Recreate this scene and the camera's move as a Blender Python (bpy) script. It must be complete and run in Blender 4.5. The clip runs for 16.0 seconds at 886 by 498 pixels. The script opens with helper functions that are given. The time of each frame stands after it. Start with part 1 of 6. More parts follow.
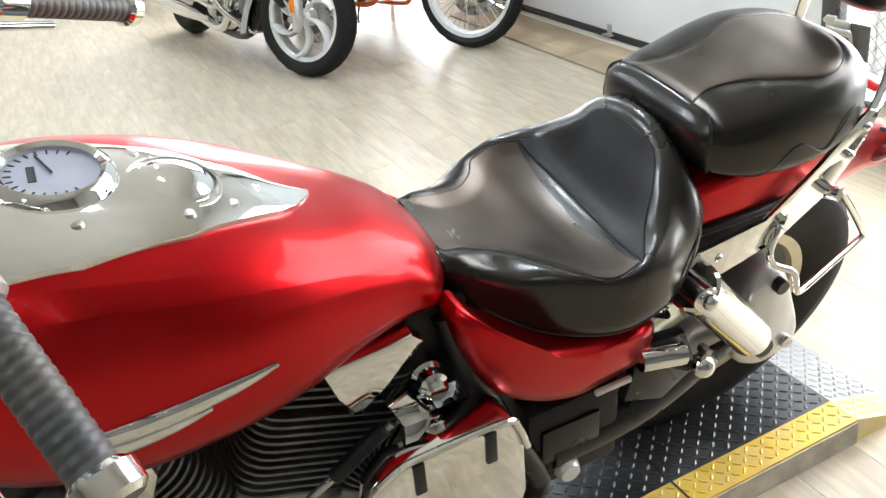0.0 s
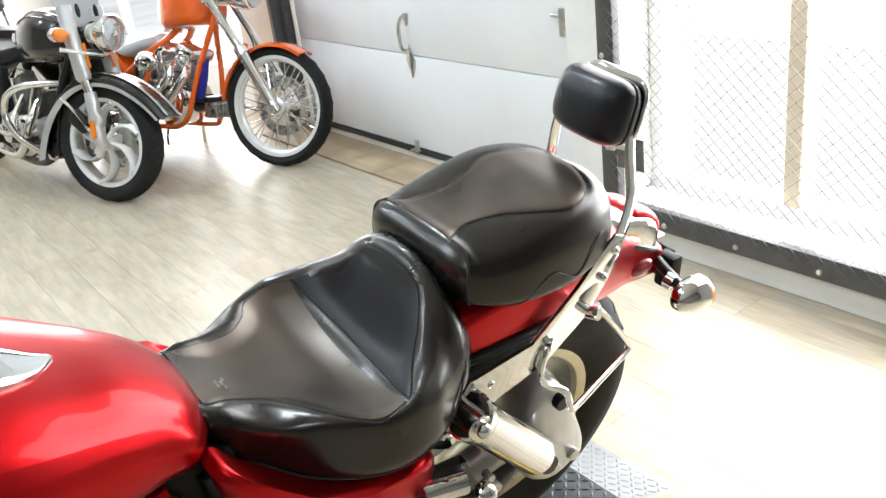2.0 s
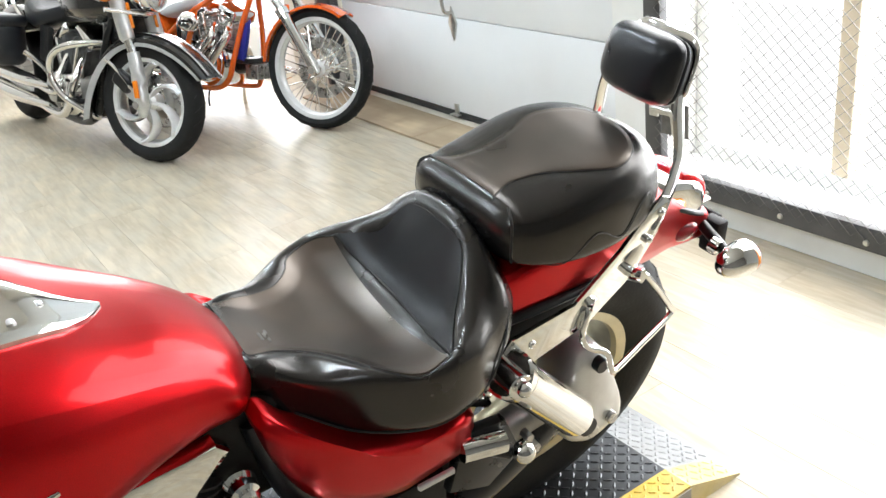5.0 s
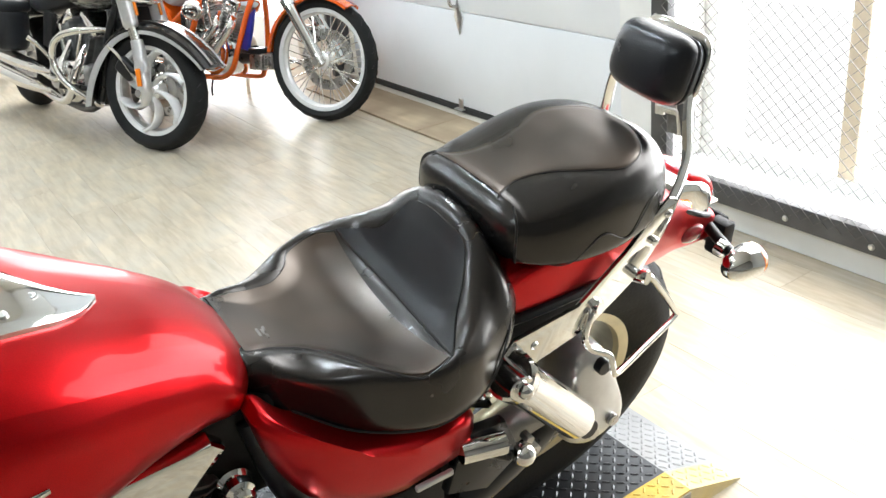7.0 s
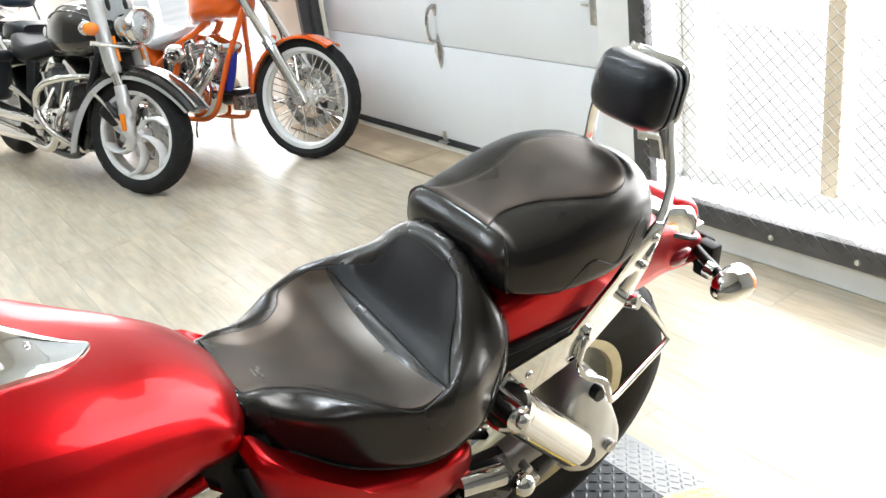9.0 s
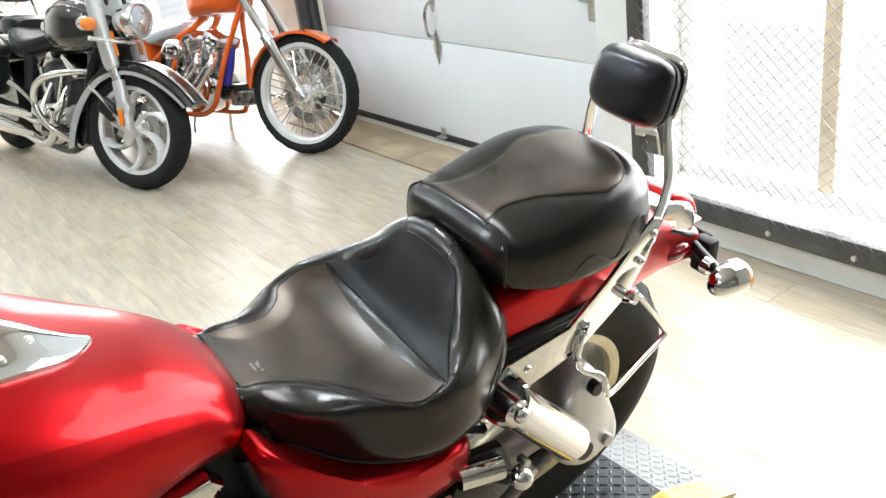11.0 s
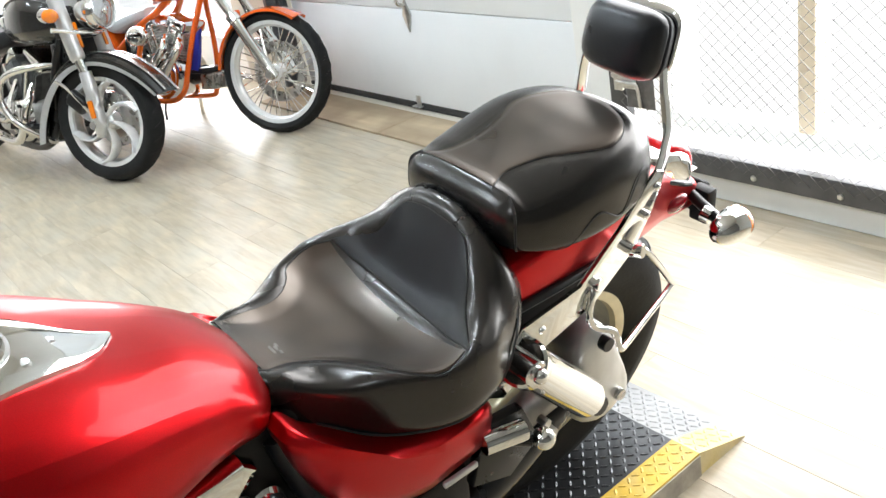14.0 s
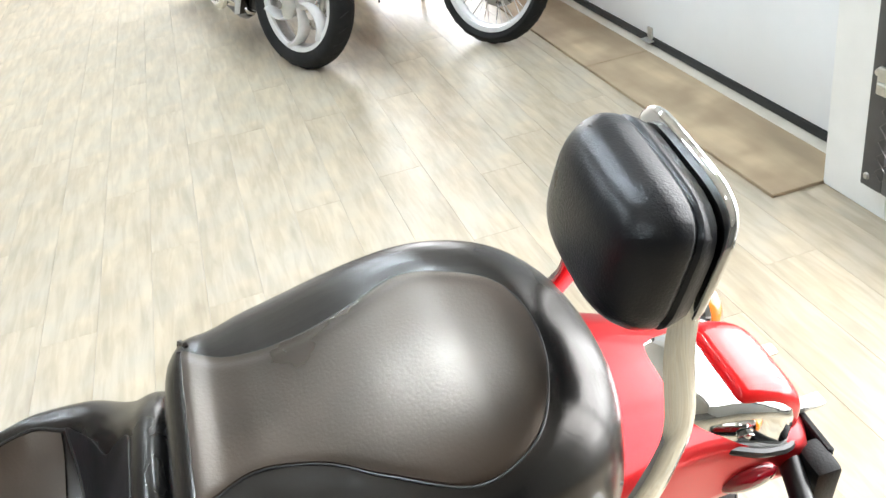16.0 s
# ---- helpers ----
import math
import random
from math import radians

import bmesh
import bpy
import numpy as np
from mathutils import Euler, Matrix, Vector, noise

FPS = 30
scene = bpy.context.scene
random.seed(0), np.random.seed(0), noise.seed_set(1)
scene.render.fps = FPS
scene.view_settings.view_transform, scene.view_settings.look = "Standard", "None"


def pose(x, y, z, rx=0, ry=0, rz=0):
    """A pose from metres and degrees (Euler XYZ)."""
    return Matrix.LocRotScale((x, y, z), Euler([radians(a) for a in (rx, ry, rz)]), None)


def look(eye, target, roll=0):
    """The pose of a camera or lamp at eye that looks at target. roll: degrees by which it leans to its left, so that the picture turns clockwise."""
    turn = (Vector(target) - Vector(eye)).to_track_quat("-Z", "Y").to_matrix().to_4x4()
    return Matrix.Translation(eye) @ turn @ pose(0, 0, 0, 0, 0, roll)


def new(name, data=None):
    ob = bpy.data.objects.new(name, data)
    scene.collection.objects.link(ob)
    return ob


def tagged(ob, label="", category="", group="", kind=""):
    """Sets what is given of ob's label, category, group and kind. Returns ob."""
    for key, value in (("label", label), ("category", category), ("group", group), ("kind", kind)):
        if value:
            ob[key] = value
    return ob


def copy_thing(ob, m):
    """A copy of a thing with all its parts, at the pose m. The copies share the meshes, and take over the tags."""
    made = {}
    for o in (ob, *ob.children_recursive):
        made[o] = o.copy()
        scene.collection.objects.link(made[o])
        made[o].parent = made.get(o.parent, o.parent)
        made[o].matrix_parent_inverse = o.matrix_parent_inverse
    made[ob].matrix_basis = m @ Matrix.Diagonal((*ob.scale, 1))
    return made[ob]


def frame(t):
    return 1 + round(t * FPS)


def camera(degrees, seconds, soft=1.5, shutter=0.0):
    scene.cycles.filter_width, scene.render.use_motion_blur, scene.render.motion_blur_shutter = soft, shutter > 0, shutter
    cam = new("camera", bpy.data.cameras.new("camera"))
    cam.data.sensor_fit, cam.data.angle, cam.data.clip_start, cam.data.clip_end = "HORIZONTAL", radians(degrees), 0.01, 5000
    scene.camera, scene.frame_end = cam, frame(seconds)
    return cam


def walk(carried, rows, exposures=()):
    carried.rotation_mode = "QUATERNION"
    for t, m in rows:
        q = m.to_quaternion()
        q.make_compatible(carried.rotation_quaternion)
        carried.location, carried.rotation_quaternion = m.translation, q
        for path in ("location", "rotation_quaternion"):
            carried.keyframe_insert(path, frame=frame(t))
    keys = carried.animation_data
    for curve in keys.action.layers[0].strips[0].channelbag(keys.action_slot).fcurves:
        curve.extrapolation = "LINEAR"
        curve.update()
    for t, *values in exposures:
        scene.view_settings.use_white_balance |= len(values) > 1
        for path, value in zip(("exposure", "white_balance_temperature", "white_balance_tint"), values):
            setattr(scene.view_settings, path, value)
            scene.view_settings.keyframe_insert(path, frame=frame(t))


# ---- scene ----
cam = camera(53.3, 16.0)
PATH = [
    (0, (0.771, 1.576, 1.328), (-0.858, 2.221, 0.364), -9.3),
    (0.5, (0.795, 1.624, 1.335), (-0.778, 2.448, 0.415), -9.0),
    (1, (0.81, 1.659, 1.347), (-0.711, 2.634, 0.488), -8.0),
    (1.5, (0.814, 1.667, 1.367), (-0.71, 2.693, 0.577), -7.3),
    (2, (0.808, 1.67, 1.361), (-0.709, 2.698, 0.559), -7.4),
    (2.5, (0.806, 1.665, 1.361), (-0.709, 2.692, 0.554), -7.0),
    (3, (0.802, 1.662, 1.36), (-0.72, 2.673, 0.546), -7.7),
    (3.5, (0.804, 1.666, 1.354), (-0.714, 2.67, 0.526), -8.2),
    (4, (0.809, 1.661, 1.354), (-0.711, 2.662, 0.524), -7.7),
    (4.5, (0.806, 1.66, 1.349), (-0.733, 2.613, 0.499), -8.0),
    (7, (0.782, 1.669, 1.343), (-0.758, 2.602, 0.473), -6.4),
    (7.5, (0.781, 1.678, 1.341), (-0.795, 2.576, 0.498), -8.5),
    (8, (0.788, 1.675, 1.352), (-0.771, 2.616, 0.526), -9.2),
    (8.5, (0.787, 1.666, 1.355), (-0.785, 2.64, 0.595), -8.8),
    (9, (0.786, 1.664, 1.348), (-0.76, 2.641, 0.54), -8.2),
    (11.5, (0.794, 1.658, 1.351), (-0.746, 2.634, 0.531), -8.1),
    (12, (0.798, 1.661, 1.351), (-0.757, 2.621, 0.536), -8.3),
    (12.5, (0.792, 1.663, 1.347), (-0.771, 2.611, 0.535), -7.9),
    (13, (0.791, 1.665, 1.35), (-0.752, 2.657, 0.553), -8.2),
    (13.5, (0.779, 1.656, 1.34), (-0.711, 2.65, 0.451), -7.7),
    (14, (0.762, 1.626, 1.356), (-0.729, 2.619, 0.467), -11.9),
    (14.5, (0.74, 1.768, 1.358), (-0.724, 2.698, 0.362), -9.0),
    (14.8, (0.700, 1.897, 1.350), (-0.823, 2.730, 0.357), -6.5),
    (15, (0.656, 1.969, 1.352), (-0.914, 2.728, 0.374), -9.5),
    (15.2, (0.593, 2.026, 1.336), (-1.028, 2.643, 0.339), -15.2),
    (15.5, (0.467, 2.133, 1.341), (-1.224, 2.624, 0.392), -11.2),
    (15.6, (0.430, 2.180, 1.344), (-1.259, 2.662, 0.383), -11.3),
    (15.7, (0.401, 2.222, 1.34), (-1.241, 2.702, 0.304), -11.0),
    (16, (0.345, 2.382, 1.304), (-1.326, 2.736, 0.264), -9.7),
]
walk(cam, [(t, look(eye, target, roll)) for t, eye, target, roll in PATH], exposures=((0.0, 0.48), (14.2, 0.48), (16.0, 0.54)))


# ---------------------------------------------------------------- world, sun and large lights
world = bpy.data.worlds.new("world")
scene.world = world
world.use_nodes = True
wn = world.node_tree.nodes
sky = wn.new("ShaderNodeTexSky")
sky.sky_type = "NISHITA"
sky.sun_disc = False
sky.sun_elevation = radians(38)
sky.sun_rotation = radians(20)
wn["Background"].inputs[1].default_value = 0.12
world.node_tree.links.new(sky.outputs[0], wn["Background"].inputs[0])

sun_data = bpy.data.lights.new("sun", "SUN")
sun_data.energy, sun_data.angle, sun_data.color = 2.5, radians(0.6), (1.0, 0.95, 0.87)
sun = new("sun", sun_data)
sun.matrix_world = look((-1.0, 9.0, 7.0), (0.4, 2.9, 0.0))


def area_light(name, eye, target, sx, sy, watts, color=(1, 1, 1)):
    d = bpy.data.lights.new(name, "AREA")
    d.shape, d.size, d.size_y, d.energy, d.color = "RECTANGLE", sx, sy, watts, color
    ob = new(name, d)
    ob.matrix_world = look(eye, target)
    return ob


# skylight standing in the two big openings
area_light("gate_daylight", (-0.35, 3.97, 1.25), (-0.35, 2.2, 0.4), 1.8, 2.1, 58, (0.97, 0.98, 1.0))
area_light("window_daylight", (-6.6, 3.95, 1.5), (-5.8, 1.5, 0.3), 3.8, 2.2, 130, (0.97, 0.98, 1.0))

# ---------------------------------------------------------------- materials
def material(name, color, rough=0.5, metal=0.0, coat=0.0, vary=0.12, scale=6.0, bump=0.0, bump_scale=200.0, spec=0.5,
             stretch=(1, 1, 1), wear=None, wear_scale=3.0, rough_vary=0.0, per_object=0.0, emit=0.0, tint=None):
    """A node material: base colour with coarse and fine variation, optional stains, wear and relief."""
    m = bpy.data.materials.new(name)
    m.use_nodes = True
    nt = m.node_tree
    b = nt.nodes["Principled BSDF"]
    coord = nt.nodes.new("ShaderNodeTexCoord")
    mapping = nt.nodes.new("ShaderNodeMapping")
    mapping.inputs["Scale"].default_value = stretch
    nt.links.new(coord.outputs["Object"], mapping.inputs[0])
    big = nt.nodes.new("ShaderNodeTexNoise")
    big.inputs["Scale"].default_value, big.inputs["Detail"].default_value = scale, 6
    nt.links.new(mapping.outputs[0], big.inputs["Vector"])
    ramp = nt.nodes.new("ShaderNodeValToRGB")
    lo = [max(0.0, c * (1 - vary)) for c in color]
    hi = [min(1.0, c * (1 + vary)) for c in color]
    ramp.color_ramp.elements[0].color, ramp.color_ramp.elements[1].color = (*lo, 1), (*hi, 1)
    ramp.color_ramp.elements[0].position, ramp.color_ramp.elements[1].position = 0.32, 0.68
    nt.links.new(big.outputs["Fac"], ramp.inputs[0])
    out = ramp.outputs[0]
    if wear:
        w = nt.nodes.new("ShaderNodeTexNoise")
        w.inputs["Scale"].default_value, w.inputs["Detail"].default_value = wear_scale, 2
        nt.links.new(coord.outputs["Object"], w.inputs["Vector"])
        wr = nt.nodes.new("ShaderNodeValToRGB")
        wr.color_ramp.elements[0].position, wr.color_ramp.elements[1].position = 0.30, 0.82
        wr.color_ramp.interpolation = "EASE"
        nt.links.new(w.outputs["Fac"], wr.inputs[0])
        mix = nt.nodes.new("ShaderNodeMixRGB")
        mix.inputs[2].default_value = (*wear, 1)
        nt.links.new(wr.outputs[0], mix.inputs[0])
        nt.links.new(out, mix.inputs[1])
        out = mix.outputs[0]
    if per_object:
        info = nt.nodes.new("ShaderNodeObjectInfo")
        hsv = nt.nodes.new("ShaderNodeHueSaturation")
        mr = nt.nodes.new("ShaderNodeMapRange")
        mr.inputs[3].default_value, mr.inputs[4].default_value = 1 - per_object, 1 + per_object
        nt.links.new(info.outputs["Random"], mr.inputs[0])
        nt.links.new(mr.outputs[0], hsv.inputs["Value"])
        nt.links.new(out, hsv.inputs["Color"])
        out = hsv.outputs[0]
    nt.links.new(out, b.inputs["Base Color"])
    b.inputs["Roughness"].default_value, b.inputs["Metallic"].default_value = rough, metal
    b.inputs["Specular IOR Level"].default_value = spec
    if tint:
        b.inputs["Specular Tint"].default_value = (*tint, 1)
    if rough_vary:
        rm = nt.nodes.new("ShaderNodeMapRange")
        rm.inputs[3].default_value, rm.inputs[4].default_value = max(0.02, rough - rough_vary), rough + rough_vary
        nt.links.new(big.outputs["Fac"], rm.inputs[0])
        nt.links.new(rm.outputs[0], b.inputs["Roughness"])
    if coat:
        b.inputs["Coat Weight"].default_value, b.inputs["Coat Roughness"].default_value = coat, 0.03
    if bump:
        fine = nt.nodes.new("ShaderNodeTexNoise")
        fine.inputs["Scale"].default_value, fine.inputs["Detail"].default_value = bump_scale, 3
        nt.links.new(mapping.outputs[0], fine.inputs["Vector"])
        bp = nt.nodes.new("ShaderNodeBump")
        bp.inputs["Strength"].default_value, bp.inputs["Distance"].default_value = bump, 0.002
        nt.links.new(fine.outputs["Fac"], bp.inputs["Height"])
        nt.links.new(bp.outputs[0], b.inputs["Normal"])
    if emit:
        b.inputs["Emission Color"].default_value, b.inputs["Emission Strength"].default_value = (*color, 1), emit
    return m


RED = material("candy_red_paint", (0.53, 0.0036, 0.007), 0.31, metal=0.88, coat=0.22, vary=0.1, scale=900, rough_vary=0.05)
RED_DARK = material("dark_red_lens", (0.30, 0.004, 0.012), 0.08, coat=1.0, vary=0.05)
LEATHER = material("worn_black_leather", (0.0050, 0.0049, 0.0050), 0.26, vary=0.25, scale=7, bump=0.08, bump_scale=420,
                   wear=(0.016, 0.0135, 0.012), wear_scale=3.2, rough_vary=0.09, spec=0.65, tint=(1.0, 0.95, 0.90))
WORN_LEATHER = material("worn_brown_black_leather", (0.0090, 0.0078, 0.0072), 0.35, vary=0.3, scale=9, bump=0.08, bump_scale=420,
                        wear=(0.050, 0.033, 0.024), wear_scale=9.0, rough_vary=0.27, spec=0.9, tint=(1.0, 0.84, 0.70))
LEATHER_DARK = material("black_seat_insert", (0.010, 0.0112, 0.0135), 0.34, vary=0.2, scale=12, bump=0.3, bump_scale=700)
PAD_LEATHER = material("black_pad_vinyl", (0.007, 0.0078, 0.011), 0.30, vary=0.2, scale=14, bump=0.2, bump_scale=600, rough_vary=0.06)
MARK = material("rubbed_grey_emboss", (0.19, 0.175, 0.155), 0.5, vary=0.3, scale=90)
THREAD = material("seam_thread", (0.022, 0.020, 0.019), 0.38)
CHROME = material("chrome", (0.82, 0.82, 0.80), 0.05, metal=1.0, vary=0.02, scale=20, rough_vary=0.025)
STEEL = material("brushed_steel", (0.55, 0.54, 0.52), 0.28, metal=1.0, vary=0.1, scale=30, rough_vary=0.08)
SILVER_PAINT = material("silver_painted_alloy", (0.62, 0.62, 0.61), 0.3, metal=0.6, vary=0.05, scale=30)
RIM_WHITE = material("pale_polished_rim", (0.86, 0.86, 0.85), 0.24, metal=0.35, vary=0.05, scale=30)
# the cream tint paints in yellow reflected on the rear rim
RIM_YELLOW_SHEEN = material("alloy_rim_yellow_sheen", (0.58, 0.52, 0.36), 0.35, metal=0.5, vary=0.08, scale=20)
BLACK = material("black_painted_steel", (0.006, 0.006, 0.0065), 0.3, vary=0.3, scale=30, rough_vary=0.1)
BLACK_MATT = material("black_plastic", (0.007, 0.007, 0.0075), 0.5, vary=0.3, scale=40, bump=0.2, bump_scale=400, spec=0.3)
RUBBER = material("tyre_rubber", (0.008, 0.008, 0.008), 0.72, vary=0.25, scale=25, bump=0.3, bump_scale=150, wear=(0.016, 0.0155, 0.015), wear_scale=9, spec=0.3)
GRIP = material("grey_black_grip_rubber", (0.050, 0.051, 0.055), 0.42, vary=0.25, scale=30, bump=0.2, bump_scale=300, wear=(0.085, 0.075, 0.06), wear_scale=14)
FIN_GREY = material("grey_cylinder_fins", (0.16, 0.16, 0.155), 0.42, metal=0.7, vary=0.2, scale=40, bump=0.15)
ENGINE_GREY = material("dull_engine_alloy", (0.36, 0.35, 0.33), 0.42, metal=0.75, vary=0.2, scale=25, rough_vary=0.1, bump=0.15)
AMBER = material("amber_lens", (0.85, 0.22, 0.01), 0.12, coat=1.0, vary=0.06)
TAIL_RED = material("red_tail_lens", (0.74, 0.008, 0.010), 0.14, coat=0.2, vary=0.08, scale=60)
WHITE_LENS = material("clear_lens", (0.80, 0.80, 0.78), 0.08, coat=1.0, vary=0.04)
LAMP_GLASS = material("headlamp_glass", (0.62, 0.64, 0.66), 0.14, metal=0.75, coat=1.0, vary=0.12, scale=40)
DIAL = material("gauge_face", (0.36, 0.37, 0.44), 0.12, coat=1.0, vary=0.05, scale=30)
WALL_WHITE = material("white_wall_paint", (0.80, 0.79, 0.77), 0.55, vary=0.03, scale=3, bump=0.12, bump_scale=90)
JAMB_WHITE = material("white_gloss_paint", (0.84, 0.84, 0.82), 0.35, vary=0.03, scale=9, bump=0.1, bump_scale=60)
BACK_WALL = material("taupe_wall_paint", (0.20, 0.19, 0.175), 0.6, vary=0.12, scale=1.5, bump=0.1)
BEIGE = material("beige_post_paint", (0.60, 0.56, 0.48), 0.5, vary=0.06, scale=6)
DOOR_WHITE = material("white_steel_door", (0.86, 0.88, 0.90), 0.42, vary=0.03, scale=5, bump=0.18, bump_scale=220, wear=(0.82, 0.83, 0.84), wear_scale=2.5)
SEAL = material("black_rubber_seal", (0.02, 0.02, 0.02), 0.6, vary=0.3)
GATE_GREY = material("dark_grey_steel_frame", (0.085, 0.085, 0.088), 0.45, metal=0.3, vary=0.18, scale=14, rough_vary=0.1, bump=0.1)
MESH_GREY = material("expanded_steel_mesh", (0.14, 0.135, 0.13), 0.5, metal=0.5, vary=0.2, scale=40)
ZINC = material("zinc_plated_steel", (0.62, 0.62, 0.60), 0.3, metal=1.0, vary=0.12, scale=40)
PINE = material("pale_timber_mullion", (0.66, 0.56, 0.42), 0.55, vary=0.15, scale=8, stretch=(1, 1, 0.12))
PLY = material("weathered_plywood", (0.40, 0.31, 0.20), 0.6, vary=0.32, scale=5, stretch=(0.25, 1.6, 1), bump=0.35, bump_scale=70, wear=(0.30, 0.22, 0.14), wear_scale=6)
CEILING = material("white_ceiling_board", (0.68, 0.68, 0.66), 0.7, vary=0.03, scale=2)
DECK = material("dark_tread_plate", (0.075, 0.078, 0.082), 0.38, metal=0.75, vary=0.22, scale=9, rough_vary=0.12, bump=0.15, bump_scale=200)
YELLOW = material("worn_yellow_paint", (0.72, 0.47, 0.05), 0.42, vary=0.12, scale=12, wear=(0.60, 0.44, 0.14), wear_scale=14, bump=0.2, bump_scale=160)
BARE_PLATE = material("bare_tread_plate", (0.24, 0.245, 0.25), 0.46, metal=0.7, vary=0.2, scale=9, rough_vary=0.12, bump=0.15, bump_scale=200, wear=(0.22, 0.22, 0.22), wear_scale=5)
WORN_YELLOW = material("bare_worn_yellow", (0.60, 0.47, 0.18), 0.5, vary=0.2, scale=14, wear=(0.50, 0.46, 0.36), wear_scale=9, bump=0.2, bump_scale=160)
DECK_SIDE = material("scuffed_deck_side", (0.40, 0.36, 0.29), 0.6, metal=0.0, vary=0.35, scale=16, bump=0.3)
ORANGE = material("orange_gloss_paint", (0.80, 0.12, 0.008), 0.25, coat=1.0, vary=0.05)
BLUE = material("deep_blue_cover", (0.015, 0.03, 0.30), 0.35, vary=0.1)
GREY_PAINT = material("dark_grey_metallic", (0.030, 0.028, 0.026), 0.25, metal=0.6, coat=1.0, vary=0.12, scale=500)
STRIPE = material("silver_stripe", (0.55, 0.54, 0.51), 0.25, metal=0.5, coat=1.0, vary=0.05)
BLUE_BLACK = material("blue_black_vinyl", (0.02, 0.03, 0.05), 0.3, vary=0.2)
GREY_PANEL = material("grey_screen_plastic", (0.50, 0.51, 0.51), 0.25, vary=0.06)
GLOW = bpy.data.materials.new("bright_outdoors")
GLOW.use_nodes = True
gn = GLOW.node_tree
gn.nodes.remove(gn.nodes["Principled BSDF"])
ge = gn.nodes.new("ShaderNodeEmission")
ge.inputs[0].default_value, ge.inputs[1].default_value = (0.97, 0.99, 1.0, 1), 3.6
gn.links.new(ge.outputs[0], gn.nodes["Material Output"].inputs[0])
LAMP_GLOW = material("lamp_diffuser", (0.77, 0.895, 1.0), 0.4, vary=0.0, emit=170.0)


def plank_material():
    m = material("pale_vinyl_plank", (0.51, 0.43, 0.312), 0.34, vary=0.22, scale=4.5, stretch=(0.7, 2.4, 1), bump=0.12, bump_scale=60,
                 wear=(0.46, 0.425, 0.35), wear_scale=5.0, rough_vary=0.06, per_object=0.045)
    nt = m.node_tree
    b = nt.nodes["Principled BSDF"]
    src = b.inputs["Base Color"].links[0].from_socket
    coord = nt.nodes.new("ShaderNodeTexCoord")
    mp = nt.nodes.new("ShaderNodeMapping")
    mp.inputs["Scale"].default_value = (3.0, 24, 1)
    info = nt.nodes.new("ShaderNodeObjectInfo")
    add = nt.nodes.new("ShaderNodeVectorMath")
    mul = nt.nodes.new("ShaderNodeMath")
    mul.operation = "MULTIPLY"
    mul.inputs[1].default_value = 37.0
    nt.links.new(info.outputs["Random"], mul.inputs[0])
    nt.links.new(coord.outputs["Object"], add.inputs[0])
    nt.links.new(mul.outputs[0], add.inputs[1])
    nt.links.new(add.outputs[0], mp.inputs[0])
    n = nt.nodes.new("ShaderNodeTexNoise")
    n.inputs["Scale"].default_value, n.inputs["Detail"].default_value, n.inputs["Distortion"].default_value = 1.6, 8, 0.6
    nt.links.new(mp.outputs[0], n.inputs["Vector"])
    r = nt.nodes.new("ShaderNodeValToRGB")
    r.color_ramp.elements[0].position, r.color_ramp.elements[1].position = 0.36, 0.62
    r.color_ramp.elements[0].color, r.color_ramp.elements[1].color = (0.62, 0.58, 0.52, 1), (1.0, 1.0, 1.0, 1)
    nt.links.new(n.outputs["Fac"], r.inputs[0])
    mix = nt.nodes.new("ShaderNodeMixRGB")
    mix.blend_type = "MULTIPLY"
    mix.inputs[0].default_value = 0.46
    nt.links.new(src, mix.inputs[1])
    nt.links.new(r.outputs[0], mix.inputs[2])
    nt.links.new(mix.outputs[0], b.inputs["Base Color"])
    return m


PLANK = plank_material()

# ---------------------------------------------------------------- mesh helpers
def finish(bm, name, mat, smooth=True, parent=None, label=""):
    bmesh.ops.recalc_face_normals(bm, faces=bm.faces)
    me = bpy.data.meshes.new(name)
    bm.to_mesh(me)
    bm.free()
    for p in me.polygons:
        p.use_smooth = smooth
    if smooth and len(me.polygons) < 60000:
        me.set_sharp_from_angle(angle=radians(42))
    me.materials.append(mat)
    ob = new(name, me)
    if parent:
        ob.parent = parent
    if label:
        ob["label"] = label
    return ob


def part(name, bm, mat, parent, label="", smooth=True):
    return finish(bm, name, mat, smooth, parent, label)


def thing(name, label, category, matrix=None, group="", kind=""):
    ob = new(name)
    ob.empty_display_size = 0.05
    if matrix is not None:
        ob.matrix_world = matrix
    return tagged(ob, label, category, group, kind)


def box_bm(x0, x1, y0, y1, z0, z1, bevel=0.0, seg=2, bm=None, m=None):
    bm = bm or bmesh.new()
    mat4 = Matrix.Translation(((x0 + x1) / 2, (y0 + y1) / 2, (z0 + z1) / 2)) @ Matrix.Diagonal((abs(x1 - x0), abs(y1 - y0), abs(z1 - z0), 1))
    if m is not None:
        mat4 = m @ mat4
    r = bmesh.ops.create_cube(bm, size=1.0, matrix=mat4)
    if bevel:
        es = {e for v in r["verts"] for e in v.link_edges}
        bmesh.ops.bevel(bm, geom=list(es), offset=bevel, segments=seg, profile=0.5, affect="EDGES")
    return bm


